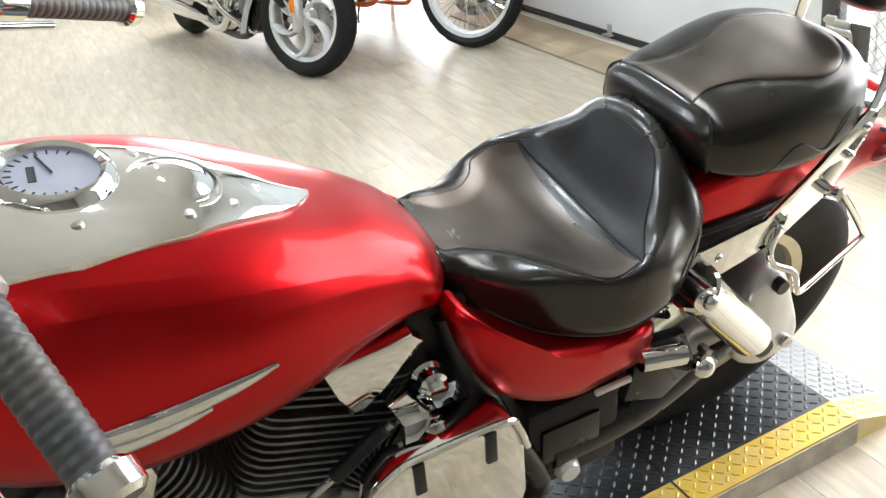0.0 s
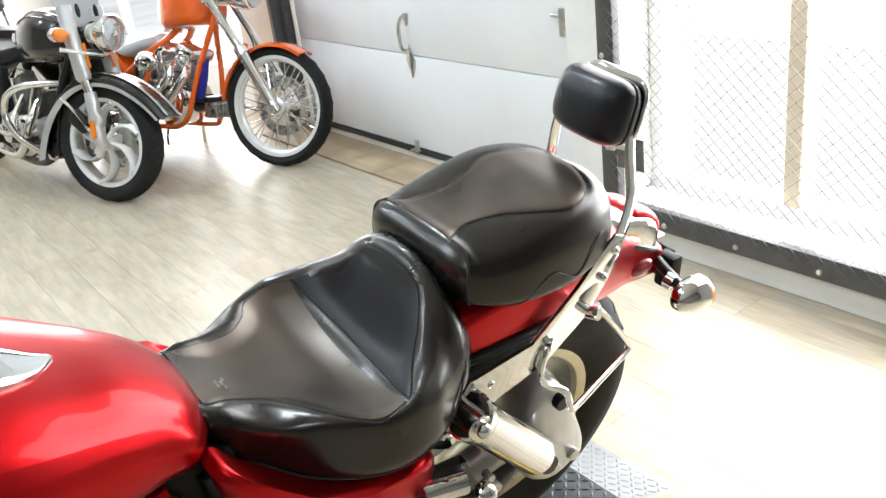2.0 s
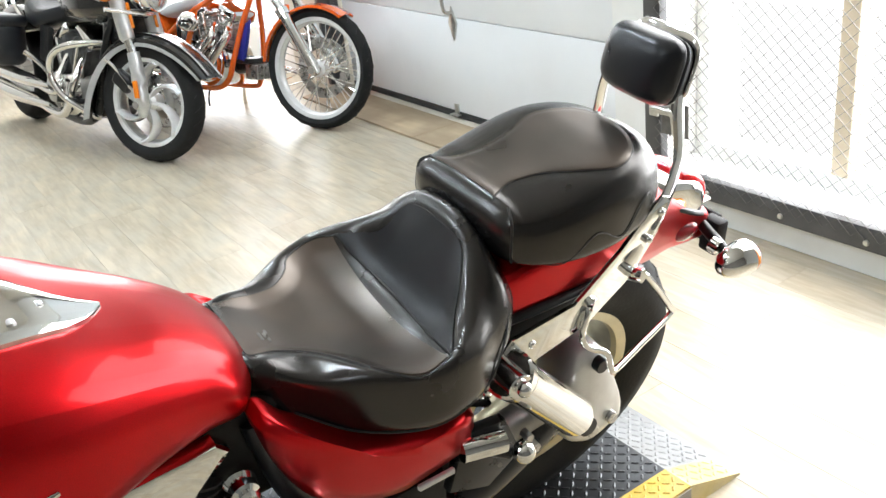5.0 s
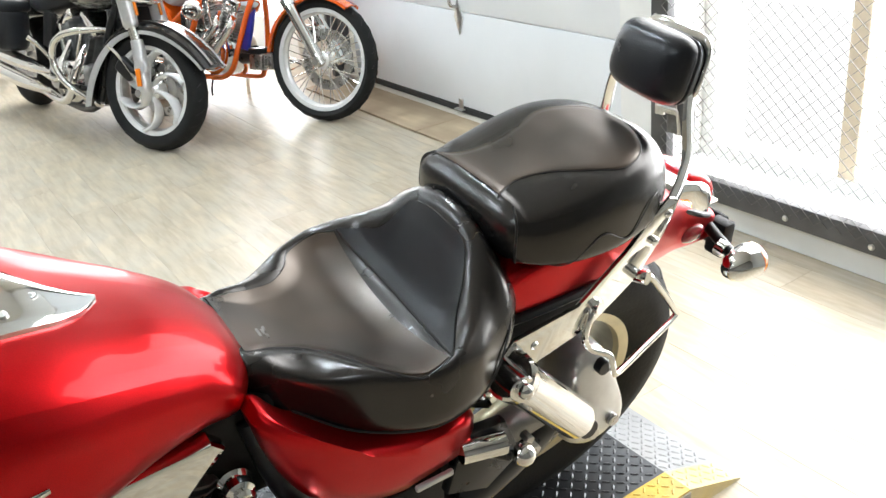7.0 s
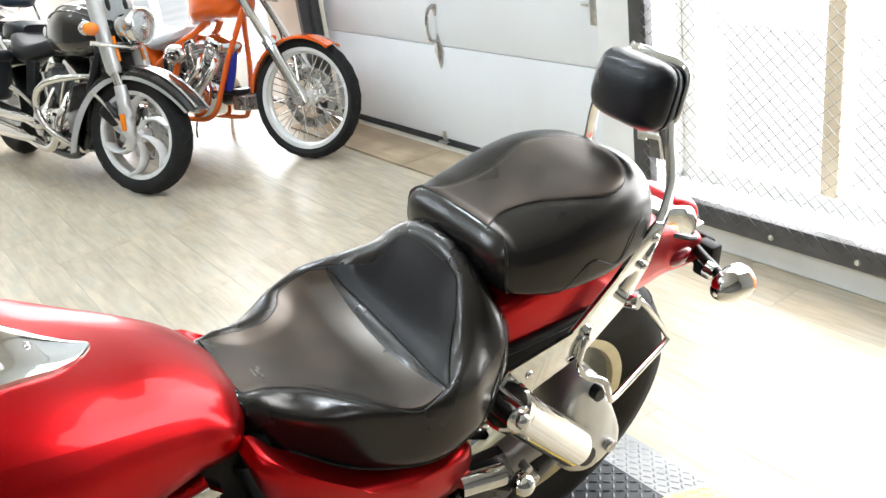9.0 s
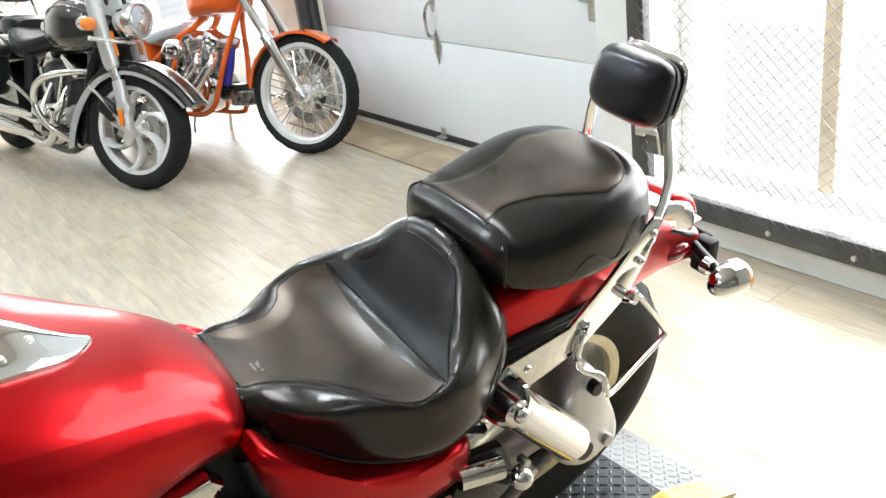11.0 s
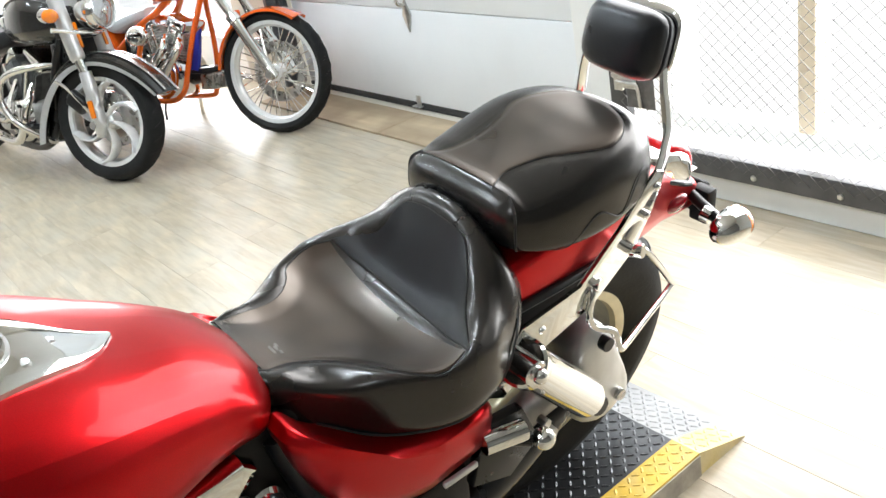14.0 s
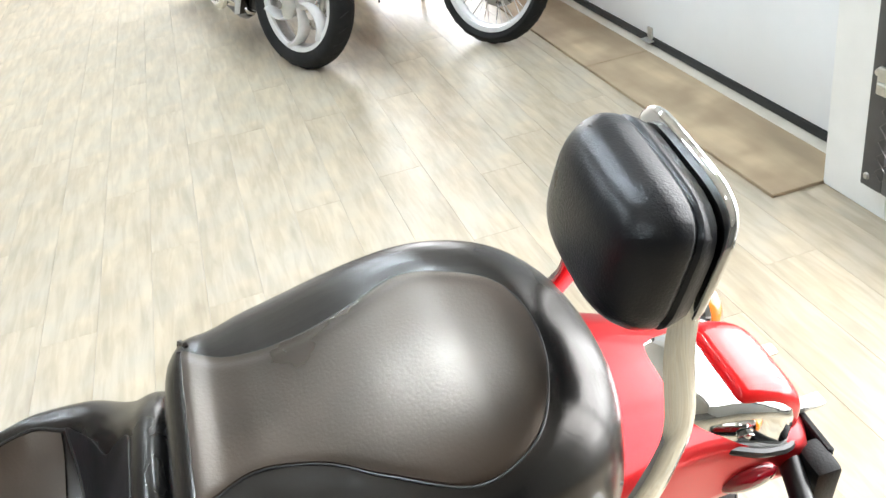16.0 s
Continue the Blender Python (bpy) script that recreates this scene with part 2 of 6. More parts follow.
def loft(rings, caps=True, bm=None, closed=True):
    """Skin through rings of points (all of the same count)."""
    bm = bm or bmesh.new()
    vs = [[bm.verts.new(p) for p in ring] for ring in rings]
    n = len(vs[0])
    for a, b in zip(vs, vs[1:]):
        for i in range(n if closed else n - 1):
            j = (i + 1) % n
            bm.faces.new((a[i], a[j], b[j], b[i]))
    if caps:
        bm.faces.new(list(reversed(vs[0])))
        bm.faces.new(vs[-1])
    return bm


def smooth_path(pts, n=8):
    """Catmull-Rom through pts."""
    P = [np.array(p, float) for p in pts]
    P = [2 * P[0] - P[1]] + P + [2 * P[-1] - P[-2]]
    out = []
    for i in range(1, len(P) - 2):
        for k in range(n):
            t = k / n
            a, b, c, d = P[i - 1 : i + 3]
            out.append(0.5 * (2 * b + (c - a) * t + (2 * a - 5 * b + 4 * c - d) * t * t + (3 * b - a - 3 * c + d) * t**3))
    out.append(P[-2])
    return out


def tube(pts, r, seg=10, n=6, caps=True, bm=None, flat=(1, 1), up=(0, 0, 1), curve=True, closed=False):
    """A rod swept along pts; r may be a list; flat scales the section across and along up."""
    rs = r
    path = smooth_path(pts, n) if curve else [np.array(p, float) for p in pts]
    m = len(path)
    if isinstance(r, (int, float)):
        rad = [r] * m
    else:
        rad = list(np.interp(np.linspace(0, 1, m), np.linspace(0, 1, len(rs)), rs))
    rings = []
    u = np.array(up, float)
    for i, p in enumerate(path):
        d = path[min(i + 1, m - 1)] - path[max(i - 1, 0)]
        d = d / (np.linalg.norm(d) + 1e-9)
        s = np.cross(d, u)
        if np.linalg.norm(s) < 0.15:
            s = np.cross(d, (1, 0, 0.01))
        s /= np.linalg.norm(s)
        w = np.cross(s, d)
        rings.append([tuple(p + rad[i] * (math.cos(a) * s * flat[0] + math.sin(a) * w * flat[1])) for a in np.linspace(0, 2 * math.pi, seg, endpoint=False)])
    return loft(rings, caps, bm)


def lathe(profile, axis="x", centre=(0, 0, 0), seg=40, bm=None, m=None, arc=None):
    """Spins (radius, along) pairs about an axis."""
    bm = bm or bmesh.new()
    a0, a1 = arc or (0, 2 * math.pi)
    full = arc is None
    count = seg if full else seg + 1
    cols = []
    for k in range(count):
        a = a0 + (a1 - a0) * k / seg
        col = []
        for r, h in profile:
            c, s = r * math.cos(a), r * math.sin(a)
            p = {"x": (h, c, s), "y": (c, h, s), "z": (c, s, h)}[axis]
            v = Vector(p) + Vector(centre)
            col.append(bm.verts.new(m @ v if m is not None else v))
        cols.append(col)
    for k in range(count if full else count - 1):
        a, b = cols[k], cols[(k + 1) % count]
        for i in range(len(profile) - 1):
            bm.faces.new((a[i], a[i + 1], b[i + 1], b[i]))
    bmesh.ops.remove_doubles(bm, verts=bm.verts, dist=1e-6)
    return bm


def cyl(p0, p1, r, seg=20, bm=None, r2=None, rim=0.0):
    """A round bar from p0 to p1, with an eased rim."""
    p0, p1 = Vector(p0), Vector(p1)
    d = p1 - p0
    m = Matrix.Translation(p0) @ d.to_track_quat("Z", "Y").to_matrix().to_4x4()
    h, r2 = d.length, r2 if r2 is not None else r
    e = rim or min(r, h) * 0.08
    return lathe([(0, 0), (r - e, 0), (r, e), (r2, h - e), (r2 - e, h), (0, h)], "z", seg=seg, bm=bm, m=m)


def ball(c, r, bm=None, squash=(1, 1, 1), seg=20):
    bm = bm or bmesh.new()
    bmesh.ops.create_uvsphere(bm, u_segments=seg, v_segments=seg // 2, radius=r, matrix=Matrix.Translation(c) @ Matrix.Diagonal((*squash, 1)))
    return bm


def ball_at(m, r, squash=(1, 1, 1), seg=20):
    bm = ball((0, 0, 0), r, None, squash, seg)
    bmesh.ops.transform(bm, matrix=m, verts=bm.verts)
    return bm


def slab(outline, thick, m=None, bevel=0.0, bm=None):
    """A plate from an outline in the yz plane, thick along x, centred."""
    bm = bm or bmesh.new()
    a = [bm.verts.new((m or Matrix()) @ Vector((-thick / 2, y, z))) for y, z in outline]
    b = [bm.verts.new((m or Matrix()) @ Vector((thick / 2, y, z))) for y, z in outline]
    n = len(a)
    fs = [bm.faces.new(a), bm.faces.new(list(reversed(b)))]
    for i in range(n):
        fs.append(bm.faces.new((a[i], b[i], b[(i + 1) % n], a[(i + 1) % n])))
    if bevel:
        es = {e for f in fs[:2] for e in f.edges}
        bmesh.ops.bevel(bm, geom=list(es), offset=bevel, segments=2, profile=0.5, affect="EDGES")
    return bm


class Skin:
    """A closed body along y: stations of half width, top, widest and bottom heights, corner powers, and a dish across the top."""

    def __init__(self, stations, seg=48, relief=None):
        self.relief = relief
        self.y = [s[0] for s in stations]
        self.v = np.array([s[1:] for s in stations], float)
        self.seg = seg

    def values(self, y):
        k, n = np.searchsorted(self.y, y) - 1, len(self.y)
        k = int(min(max(k, 0), n - 2))
        t = (y - self.y[k]) / (self.y[k + 1] - self.y[k])
        b, c = self.v[k], self.v[k + 1]
        h = self.y[k + 1] - self.y[k]
        sl = lambda i: (self.v[min(i + 1, n - 1)] - self.v[max(i - 1, 0)]) / (self.y[min(i + 1, n - 1)] - self.y[max(i - 1, 0)])
        m0, m1 = sl(k) * h, sl(k + 1) * h
        return (2 * t**3 - 3 * t**2 + 1) * b + (t**3 - 2 * t**2 + t) * m0 + (-2 * t**3 + 3 * t**2) * c + (t**3 - t**2) * m1

    def at(self, y, a, out=0.0):
        """The point at y and the angle a (0: left side, 90 degrees: top)."""
        w, zt, zm, zb, pt, pb, dish, cx = self.values(y)
        c, s = math.cos(a), math.sin(a)
        p = pt if s >= 0 else pb
        x = (max(w, 1e-4) + out) * math.copysign(abs(c) ** p, c)
        h = (zt - zm) if s >= 0 else (zm - zb)
        z = zm + (h + out) * math.copysign(abs(s) ** p, s)
        if s > 0 and w > 1e-3:
            z -= dish * (1 - min(1, abs(x) / w) ** 2) * s
        if s > 0 and self.relief:
            z += self.relief(x, y) * min(1.0, 2.5 * s)
        return (x + cx, y, z)

    def on_top(self, x, y, out=0.0):
        """The point of the upper skin over x, y."""
        w, zt, zm, zb, pt, pb, dish, cx = self.values(y)
        u = min(1.0, abs(x - cx) / max(w, 1e-4)) ** (1 / pt)
        a = math.acos(u) if x > cx else math.pi - math.acos(u)
        return (x, y, self.at(y, a, out)[2])

    def angles(self, y):
        """Angles round the section, half of them even in angle and half even across its width."""
        v, n = self.values(y), self.seg // 2
        out = [2 * math.pi * k / n for k in range(n)]
        for k in range(n):
            t = 2 * math.pi * (k + 0.5) / n
            c = math.cos(t)
            a = math.acos(math.copysign(abs(c) ** (1 / (v[4] if math.sin(t) >= 0 else v[5])), c))
            out.append(a if math.sin(t) >= 0 else 2 * math.pi - a)
        return sorted(out)

    def mesh(self, steps=60, y0=None, y1=None, bm=None):
        ys = np.linspace(self.y[0] if y0 is None else y0, self.y[-1] if y1 is None else y1, steps)
        return loft([[self.at(y, a) for a in self.angles(y)] for y in ys], True, bm)


def wheel(parent, name, centre, radius, rim_r, width, mat_rim, style="cast", spokes=5, disc_side=1, turn=0.0, lean=0.0, barrel=None):
    """A road wheel about the x axis: tyre with grooves, rim, spokes, hub and brake disc."""
    w = new(name)
    w.parent = parent
    w.location = centre
    w.rotation_euler = (0, lean, turn)
    hw = width / 2
    prof = [(rim_r - 0.012, -hw * 0.62), (rim_r + 0.006, -hw * 0.80), (rim_r + (radius - rim_r) * 0.45, -hw), (radius - hw * 0.42, -hw * 0.93)]
    for k in range(9):
        a = -1 + 2 * k / 8
        prof.append((radius - hw * 0.36 * abs(a) ** 2.2, hw * 0.86 * a))
    prof += [(radius - hw * 0.42, hw * 0.93), (rim_r + (radius - rim_r) * 0.45, hw), (rim_r + 0.006, hw * 0.80), (rim_r - 0.012, hw * 0.62)]
    part("tyre", lathe(prof, "x", seg=72), RUBBER, w, "black rubber tyre with a worn tread")
    grooves = bmesh.new()
    n = 26
    for k in range(n):
        for s in (-1, 1):
            a = 2 * math.pi * (k + (0.25 if s > 0 else 0.75)) / n
            pts = []
            for u in np.linspace(0.12, 0.8, 5):
                rr = radius - hw * 0.36 * u**2.2 + 0.0006
                aa = a + 0.16 * u
                pts.append((s * hw * 0.86 * u, rr * math.cos(aa), rr * math.sin(aa)))
            tube(pts, 0.0022, seg=4, n=1, bm=grooves, curve=False)
    tg = part("tread_groove", grooves, BLACK_MATT, w)
    tg["kind"] = "stuff"
    lip = hw * 0.74
    for k in (-1, 1):
        lp = [(rim_r - 0.006, k * lip), (rim_r + 0.008, k * lip), (rim_r + 0.010, k * (lip - 0.006)), (rim_r - 0.014, k * (lip - 0.012)), (rim_r - 0.024, k * (lip - 0.016)), (rim_r - 0.020, k * (lip - 0.004)), (rim_r - 0.006, k * lip)]
        part("rim_lip", lathe(lp, "x", seg=72), mat_rim, w)
    bar = [(rim_r - 0.014, -lip + 0.012), (rim_r - 0.026, -0.2 * lip), (rim_r - 0.026, 0.2 * lip), (rim_r - 0.014, lip - 0.012), (rim_r - 0.020, lip - 0.012), (rim_r - 0.032, 0.2 * lip), (rim_r - 0.032, -0.2 * lip), (rim_r - 0.020, -lip + 0.012), (rim_r - 0.014, -lip + 0.012)]
    part("rim_barrel", lathe(bar, "x", seg=72), barrel or mat_rim, w)
    hub = lathe([(0, -hw * 0.8), (0.03, -hw * 0.8), (0.045, -hw * 0.5), (0.04, 0), (0.045, hw * 0.5), (0.03, hw * 0.8), (0, hw * 0.8)], "x", seg=28)
    part("hub", hub, mat_rim, w)
    if style == "wire":
        for k in range(spokes):
            a = 2 * math.pi * k / spokes
            s = 1 if k % 2 else -1
            off = 0.55 * (1 if (k // 2) % 2 else -1)
            p0 = (s * hw * 0.5, 0.042 * math.cos(a + off), 0.042 * math.sin(a + off))
            p1 = (s * hw * 0.08, (rim_r - 0.035) * math.cos(a), (rim_r - 0.035) * math.sin(a))
            part("spoke", tube([p0, p1], 0.0026, seg=5, n=1, curve=False), CHROME, w)
    elif style == "swirl":
        for k in range(spokes):
            a = 2 * math.pi * k / spokes
            pts, rad = [], []
            for u in np.linspace(0, 1, 11):
                rr = 0.03 + (rim_r - 0.045) * u
                aa = a + 0.75 * u**1.7
                pts.append((-hw * (0.62 - 0.35 * u), rr * math.cos(aa), rr * math.sin(aa)))
                rad.append(0.017 + 0.018 * math.sin(math.pi * (0.05 + 0.62 * u)) + 0.012 * max(0, u - 0.8) / 0.2)
            part("spoke", tube(pts, rad, seg=10, n=1, flat=(0.32, 1.0), up=(1, 0, 0), curve=False), mat_rim, w, "broad curved spoke")
    else:
        for k in range(spokes):
            a = 2 * math.pi * k / spokes
            pts = [(hw * 0.2 * (1 - u), (0.04 + (rim_r - 0.06) * u) * math.cos(a), (0.04 + (rim_r - 0.06) * u) * math.sin(a)) for u in np.linspace(0, 1, 6)]
            part("spoke", tube(pts, [0.034, 0.026, 0.022, 0.022, 0.026, 0.036], seg=8, n=2, flat=(0.5, 1.0), up=(1, 0, 0), curve=False), mat_rim, w)
    for s in (disc_side,):
        d = lathe([(rim_r * 0.40, s * hw * 0.78), (rim_r * 0.60, s * hw * 0.78), (rim_r * 0.60, s * hw * 0.84), (rim_r * 0.40, s * hw * 0.84), (rim_r * 0.40, s * hw * 0.78)], "x", seg=48)
        part("brake_disc", d, STEEL, w)
    return w
# ---------------------------------------------------------------- the room
X0, X1, Y0, YW, YD, ZC = -9.0, 3.2, -3.6, 3.90, 4.05, 3.1


def structure(name, bm, mat, smooth=False, label=""):
    ob = finish(bm, name, mat, smooth)
    return tagged(ob, label, "", "", "structure")


floor = structure("floor", box_bm(X0, X1, Y0, 4.4, -0.16, -0.006), SEAL, label="pale wood-look vinyl plank floor")
structure("ceiling", box_bm(X0, X1, Y0, 4.4, ZC, ZC + 0.1), CEILING, label="plain white ceiling")
structure("wall_south", box_bm(X0, X1, Y0 - 0.15, Y0, 0, ZC), BACK_WALL, label="plain taupe wall")
structure("wall_east", box_bm(X1, X1 + 0.15, Y0, 4.4, 0, ZC), BACK_WALL, label="plain taupe wall")
structure("wall_west", box_bm(X0 - 0.15, X0, Y0, 4.4, 0, ZC), WALL_WHITE, label="plain white wall")

# north wall: gate opening, garage door, post, shop window
GX0, GX1, GZ0, GZ1 = -1.285, 0.62, 0.155, 2.25
wn_bm = bmesh.new()
box_bm(-1.53, GX0, YW, 4.30, 0, ZC, 0.004, 1, wn_bm)
box_bm(GX1, X1, YW, 4.30, 0, ZC, 0, 1, wn_bm)
box_bm(GX0, GX1, YW, 4.30, 0, GZ0, 0.004, 1, wn_bm)
box_bm(GX0, GX1, YW, 4.30, GZ1, ZC, 0, 1, wn_bm)
structure("wall_north", wn_bm, JAMB_WHITE, label="white painted wall round the mesh gate")
wd = bmesh.new()
box_bm(-3.93, -1.53, YD - 0.02, 4.30, 2.45, ZC, 0, 1, wd)
structure("wall_over_door", wd, WALL_WHITE, label="white wall above the garage door")
ww = bmesh.new()
box_bm(X0, -4.50, 4.0, 4.25, 0, 0.25, 0, 1, ww)
box_bm(X0, -4.50, 4.0, 4.25, 2.6, ZC, 0, 1, ww)
box_bm(X0, -8.6, 4.0, 4.25, 0.25, 2.6, 0, 1, ww)
structure("wall_window", ww, WALL_WHITE, label="white wall under the shop window")
post = bmesh.new()
box_bm(-4.50, -3.93, 3.96, 4.25, 0, ZC, 0.006, 2, post)
structure("post", post, BEIGE, True, label="beige painted door post")
trk = bmesh.new()
box_bm(-3.93, -3.895, 3.90, 4.03, 0.05, 2.5, 0.003, 1, trk)
box_bm(-3.90, -3.86, 3.96, 3.985, 0.05, 2.5, 0.002, 1, trk)
structure("door_track", trk, GATE_GREY, True, label="grey steel track of the garage door")

# sectional garage door
door = thing("garage_door", "white steel sectional garage door with a handle", "door", kind="structure")
zs = [0.045, 0.52, 1.04, 1.56, 2.08, 2.5]
for a, b in zip(zs, zs[1:]):
    bm = box_bm(-3.89, -1.50, YD, YD + 0.045, a + 0.0015, b - 0.0015, 0.005, 2)
    part("panel", bm, DOOR_WHITE, door)
part("bottom_seal", box_bm(-3.89, -1.50, YD - 0.004, YD + 0.04, 0.012, 0.044, 0.006, 2), SEAL, door, "black rubber bottom seal")
hx, hz = -2.762, 0.44
hm = bmesh.new()
tube([(hx, YD - 0.002, hz + 0.10), (hx - 0.01, YD - 0.04, hz + 0.12), (hx - 0.012, YD - 0.045, hz + 0.20), (hx - 0.006, YD - 0.035, hz + 0.255), (hx, YD - 0.002, hz + 0.275)], 0.0085, bm=hm)
part("door_handle", hm, STEEL, door, "thin curved steel pull handle")
pm = Matrix.Translation((hx, YD - 0.004, hz)) @ Matrix.Rotation(radians(90), 4, "Z")
part("handle_plate", slab([(0.0, 0.135), (0.010, 0.11), (0.034, 0.055), (0.012, 0.0), (0.0, -0.03), (-0.012, 0.0), (-0.034, 0.055), (-0.010, 0.11)], 0.008, pm, 0.002), ZINC, door)
part("handle_plate", slab([(-0.018, 0.28), (0.018, 0.28), (0.02, 0.26), (0.0, 0.22), (-0.02, 0.26)], 0.008, pm, 0.002), ZINC, door)
lk = box_bm(-1.70, -1.668, YD - 0.02, YD, 0.69, 0.80, 0.004, 2)
tube([(-1.70, YD - 0.015, 0.765), (-1.74, YD - 0.02, 0.77)], 0.007, bm=lk, curve=False)
part("side_latch", lk, ZINC, door, "zinc side latch")
br = box_bm(-2.84, -2.775, YD - 0.03, YD, 0.03, 0.036, 0.001, 1)
box_bm(-2.825, -2.79, YD - 0.008, YD + 0.001, 0.03, 0.085, 0.002, 1, br)
part("foot_bracket", br, ZINC, door, "small zinc foot bracket")
structure("threshold", box_bm(-3.9, -1.53, 4.008, YD + 0.05, -0.004, 0.010, 0.003, 1), BEIGE, label="pale scuffed threshold strip under the door")

# plywood strip along the door
ply = thing("plywood_strip", "thin weathered plywood sheet lying along the garage door", "plywood")
part("sheet", box_bm(-2.75, -1.525, 3.735, 4.005, 0.0, 0.012, 0.002, 1), PLY, ply)
part("sheet", box_bm(-3.97, -2.754, 3.733, 4.005, 0.0, 0.012, 0.002, 1), PLY, ply)

# mesh security gate
gate = thing("mesh_gate", "dark grey steel security gate filled with expanded mesh", "gate")
GY = 3.86
FX0, FZ0 = -1.34, 0.10
for nm, a in (("stile", (FX0, FX0 + 0.075, GY, GY + 0.036, FZ0, 2.3)), ("stile", (0.60, 0.675, GY, GY + 0.036, FZ0, 2.3)),
              ("rail", (FX0 + 0.0755, 0.5995, GY, GY + 0.036, FZ0, FZ0 + 0.075)), ("rail", (FX0 + 0.0755, 0.5995, GY, GY + 0.036, 2.225, 2.3))):
    part(nm, box_bm(*a, 0.004, 2), GATE_GREY, gate)
for i in range(7):
    bx = -0.771 + 0.289 * (i - 1)
    part("bolt_head", lathe([(0, -0.006), (0.007, -0.006), (0.010, -0.002), (0.0105, 0.0)], "y", (bx, GY, FZ0 + 0.026), seg=14), ZINC, gate)
for i in range(8):
    part("bolt_head", lathe([(0, -0.006), (0.007, -0.006), (0.010, -0.002), (0.0105, 0.0)], "y", (FX0 + 0.022, GY, FZ0 + 0.03 + 0.28 * i), seg=14), ZINC, gate)
mesh_bm = bmesh.new()
cw, ch, ym = 0.046, 0.0205, GY - 0.003
nx, nz = int((0.66 - FX0) / cw), int(2.12 / ch)
verts, faces = [], []
for j in range(nz + 1):
    z = FZ0 + 0.045 + j * ch
    sgn = 1 if j % 2 else -1
    for i in range(nx * 2):
        x = FX0 + 0.05 + i * cw / 2
        za, zb = z + sgn * (ch / 2) * (1 if i % 2 else -1), z - sgn * (ch / 2) * (1 if i % 2 else -1)
        k = len(verts)
        hh, dd = 0.0008, 0.0012
        verts += [(x, ym - dd, za - hh), (x + cw / 2, ym - dd, zb - hh), (x + cw / 2, ym - dd, zb + hh), (x, ym - dd, za + hh),
                  (x, ym + dd, za - hh), (x + cw / 2, ym + dd, zb - hh), (x + cw / 2, ym + dd, zb + hh), (x, ym + dd, za + hh)]
        faces += [(k, k + 1, k + 2, k + 3), (k + 4, k + 7, k + 6, k + 5), (k, k + 4, k + 5, k + 1), (k + 3, k + 2, k + 6, k + 7)]
mme = bpy.data.meshes.new("mesh_infill")
mme.from_pydata(verts, [], faces)
mme.materials.append(MESH_GREY)
mo = new("mesh_infill", mme)
mo.parent = gate
mo["kind"] = "stuff"
part("latch_plate", box_bm(-1.255, -1.135, GY - 0.010, GY - 0.006, 0.305, 0.42, 0.001, 1), MESH_GREY, gate, "dark mesh guard plate behind the latch")
lb = box_bm(-1.31, -1.27, GY - 0.012, GY, 0.36, 0.43, 0.003, 1)
box_bm(-1.265, -1.205, GY - 0.022, GY - 0.011, 0.375, 0.425, 0.003, 1, lb)
tube([(-1.28, GY - 0.03, 0.40), (-1.22, GY - 0.035, 0.40), (-1.195, GY - 0.03, 0.395), (-1.19, GY - 0.025, 0.36), (-1.19, GY - 0.02, 0.31)], 0.006, bm=lb)
part("latch", lb, ZINC, gate, "zinc slide bolt latch")

# glazed door behind the gate
win = thing("window_1", "white framed shop window with a pale timber mullion", "window", kind="structure")
part("window_frame", box_bm(GX0, GX0 + 0.055, 4.06, 4.13, GZ0, GZ1, 0.004, 1), JAMB_WHITE, win)
part("window_frame", box_bm(GX1 - 0.055, GX1, 4.06, 4.13, GZ0, GZ1, 0.004, 1), JAMB_WHITE, win)
part("window_frame", box_bm(GX0, GX1, 4.055, 4.125, GZ0, GZ0 + 0.06, 0.004, 1), JAMB_WHITE, win)
part("mullion", box_bm(-0.735, -0.675, 4.05, 4.14, GZ0 + 0.06, GZ1, 0.004, 1), PINE, win, "pale timber mullion")
part("window_sill", box_bm(GX0, GX1, 3.905, 4.06, GZ0 - 0.004, GZ0 + 0.012, 0.003, 1), JAMB_WHITE, win)
win2 = thing("window_2", "large white framed shop window", "window", kind="structure")
for xa in (-8.6, -7.25, -5.9, -4.56):
    part("window_frame", box_bm(xa, xa + 0.06, 4.08, 4.15, 0.25, 2.6, 0.004, 1), JAMB_WHITE, win2)
part("window_frame", box_bm(-8.6, -4.5, 4.08, 4.15, 0.25, 0.31, 0.004, 1), JAMB_WHITE, win2)
bd = bmesh.new()
box_bm(-13, 5, 7.0, 7.02, -1.0, 6.0, 0, 1, bd)
structure("backdrop", bd, GLOW, label="bright overexposed daylight outdoors")
structure("ground", box_bm(-40, 40, 4.3, 60, -0.14, -0.02), material("pale_concrete", (0.45, 0.44, 0.42), 0.8, vary=0.1, scale=2, bump=0.2), label="pale concrete ground outside")

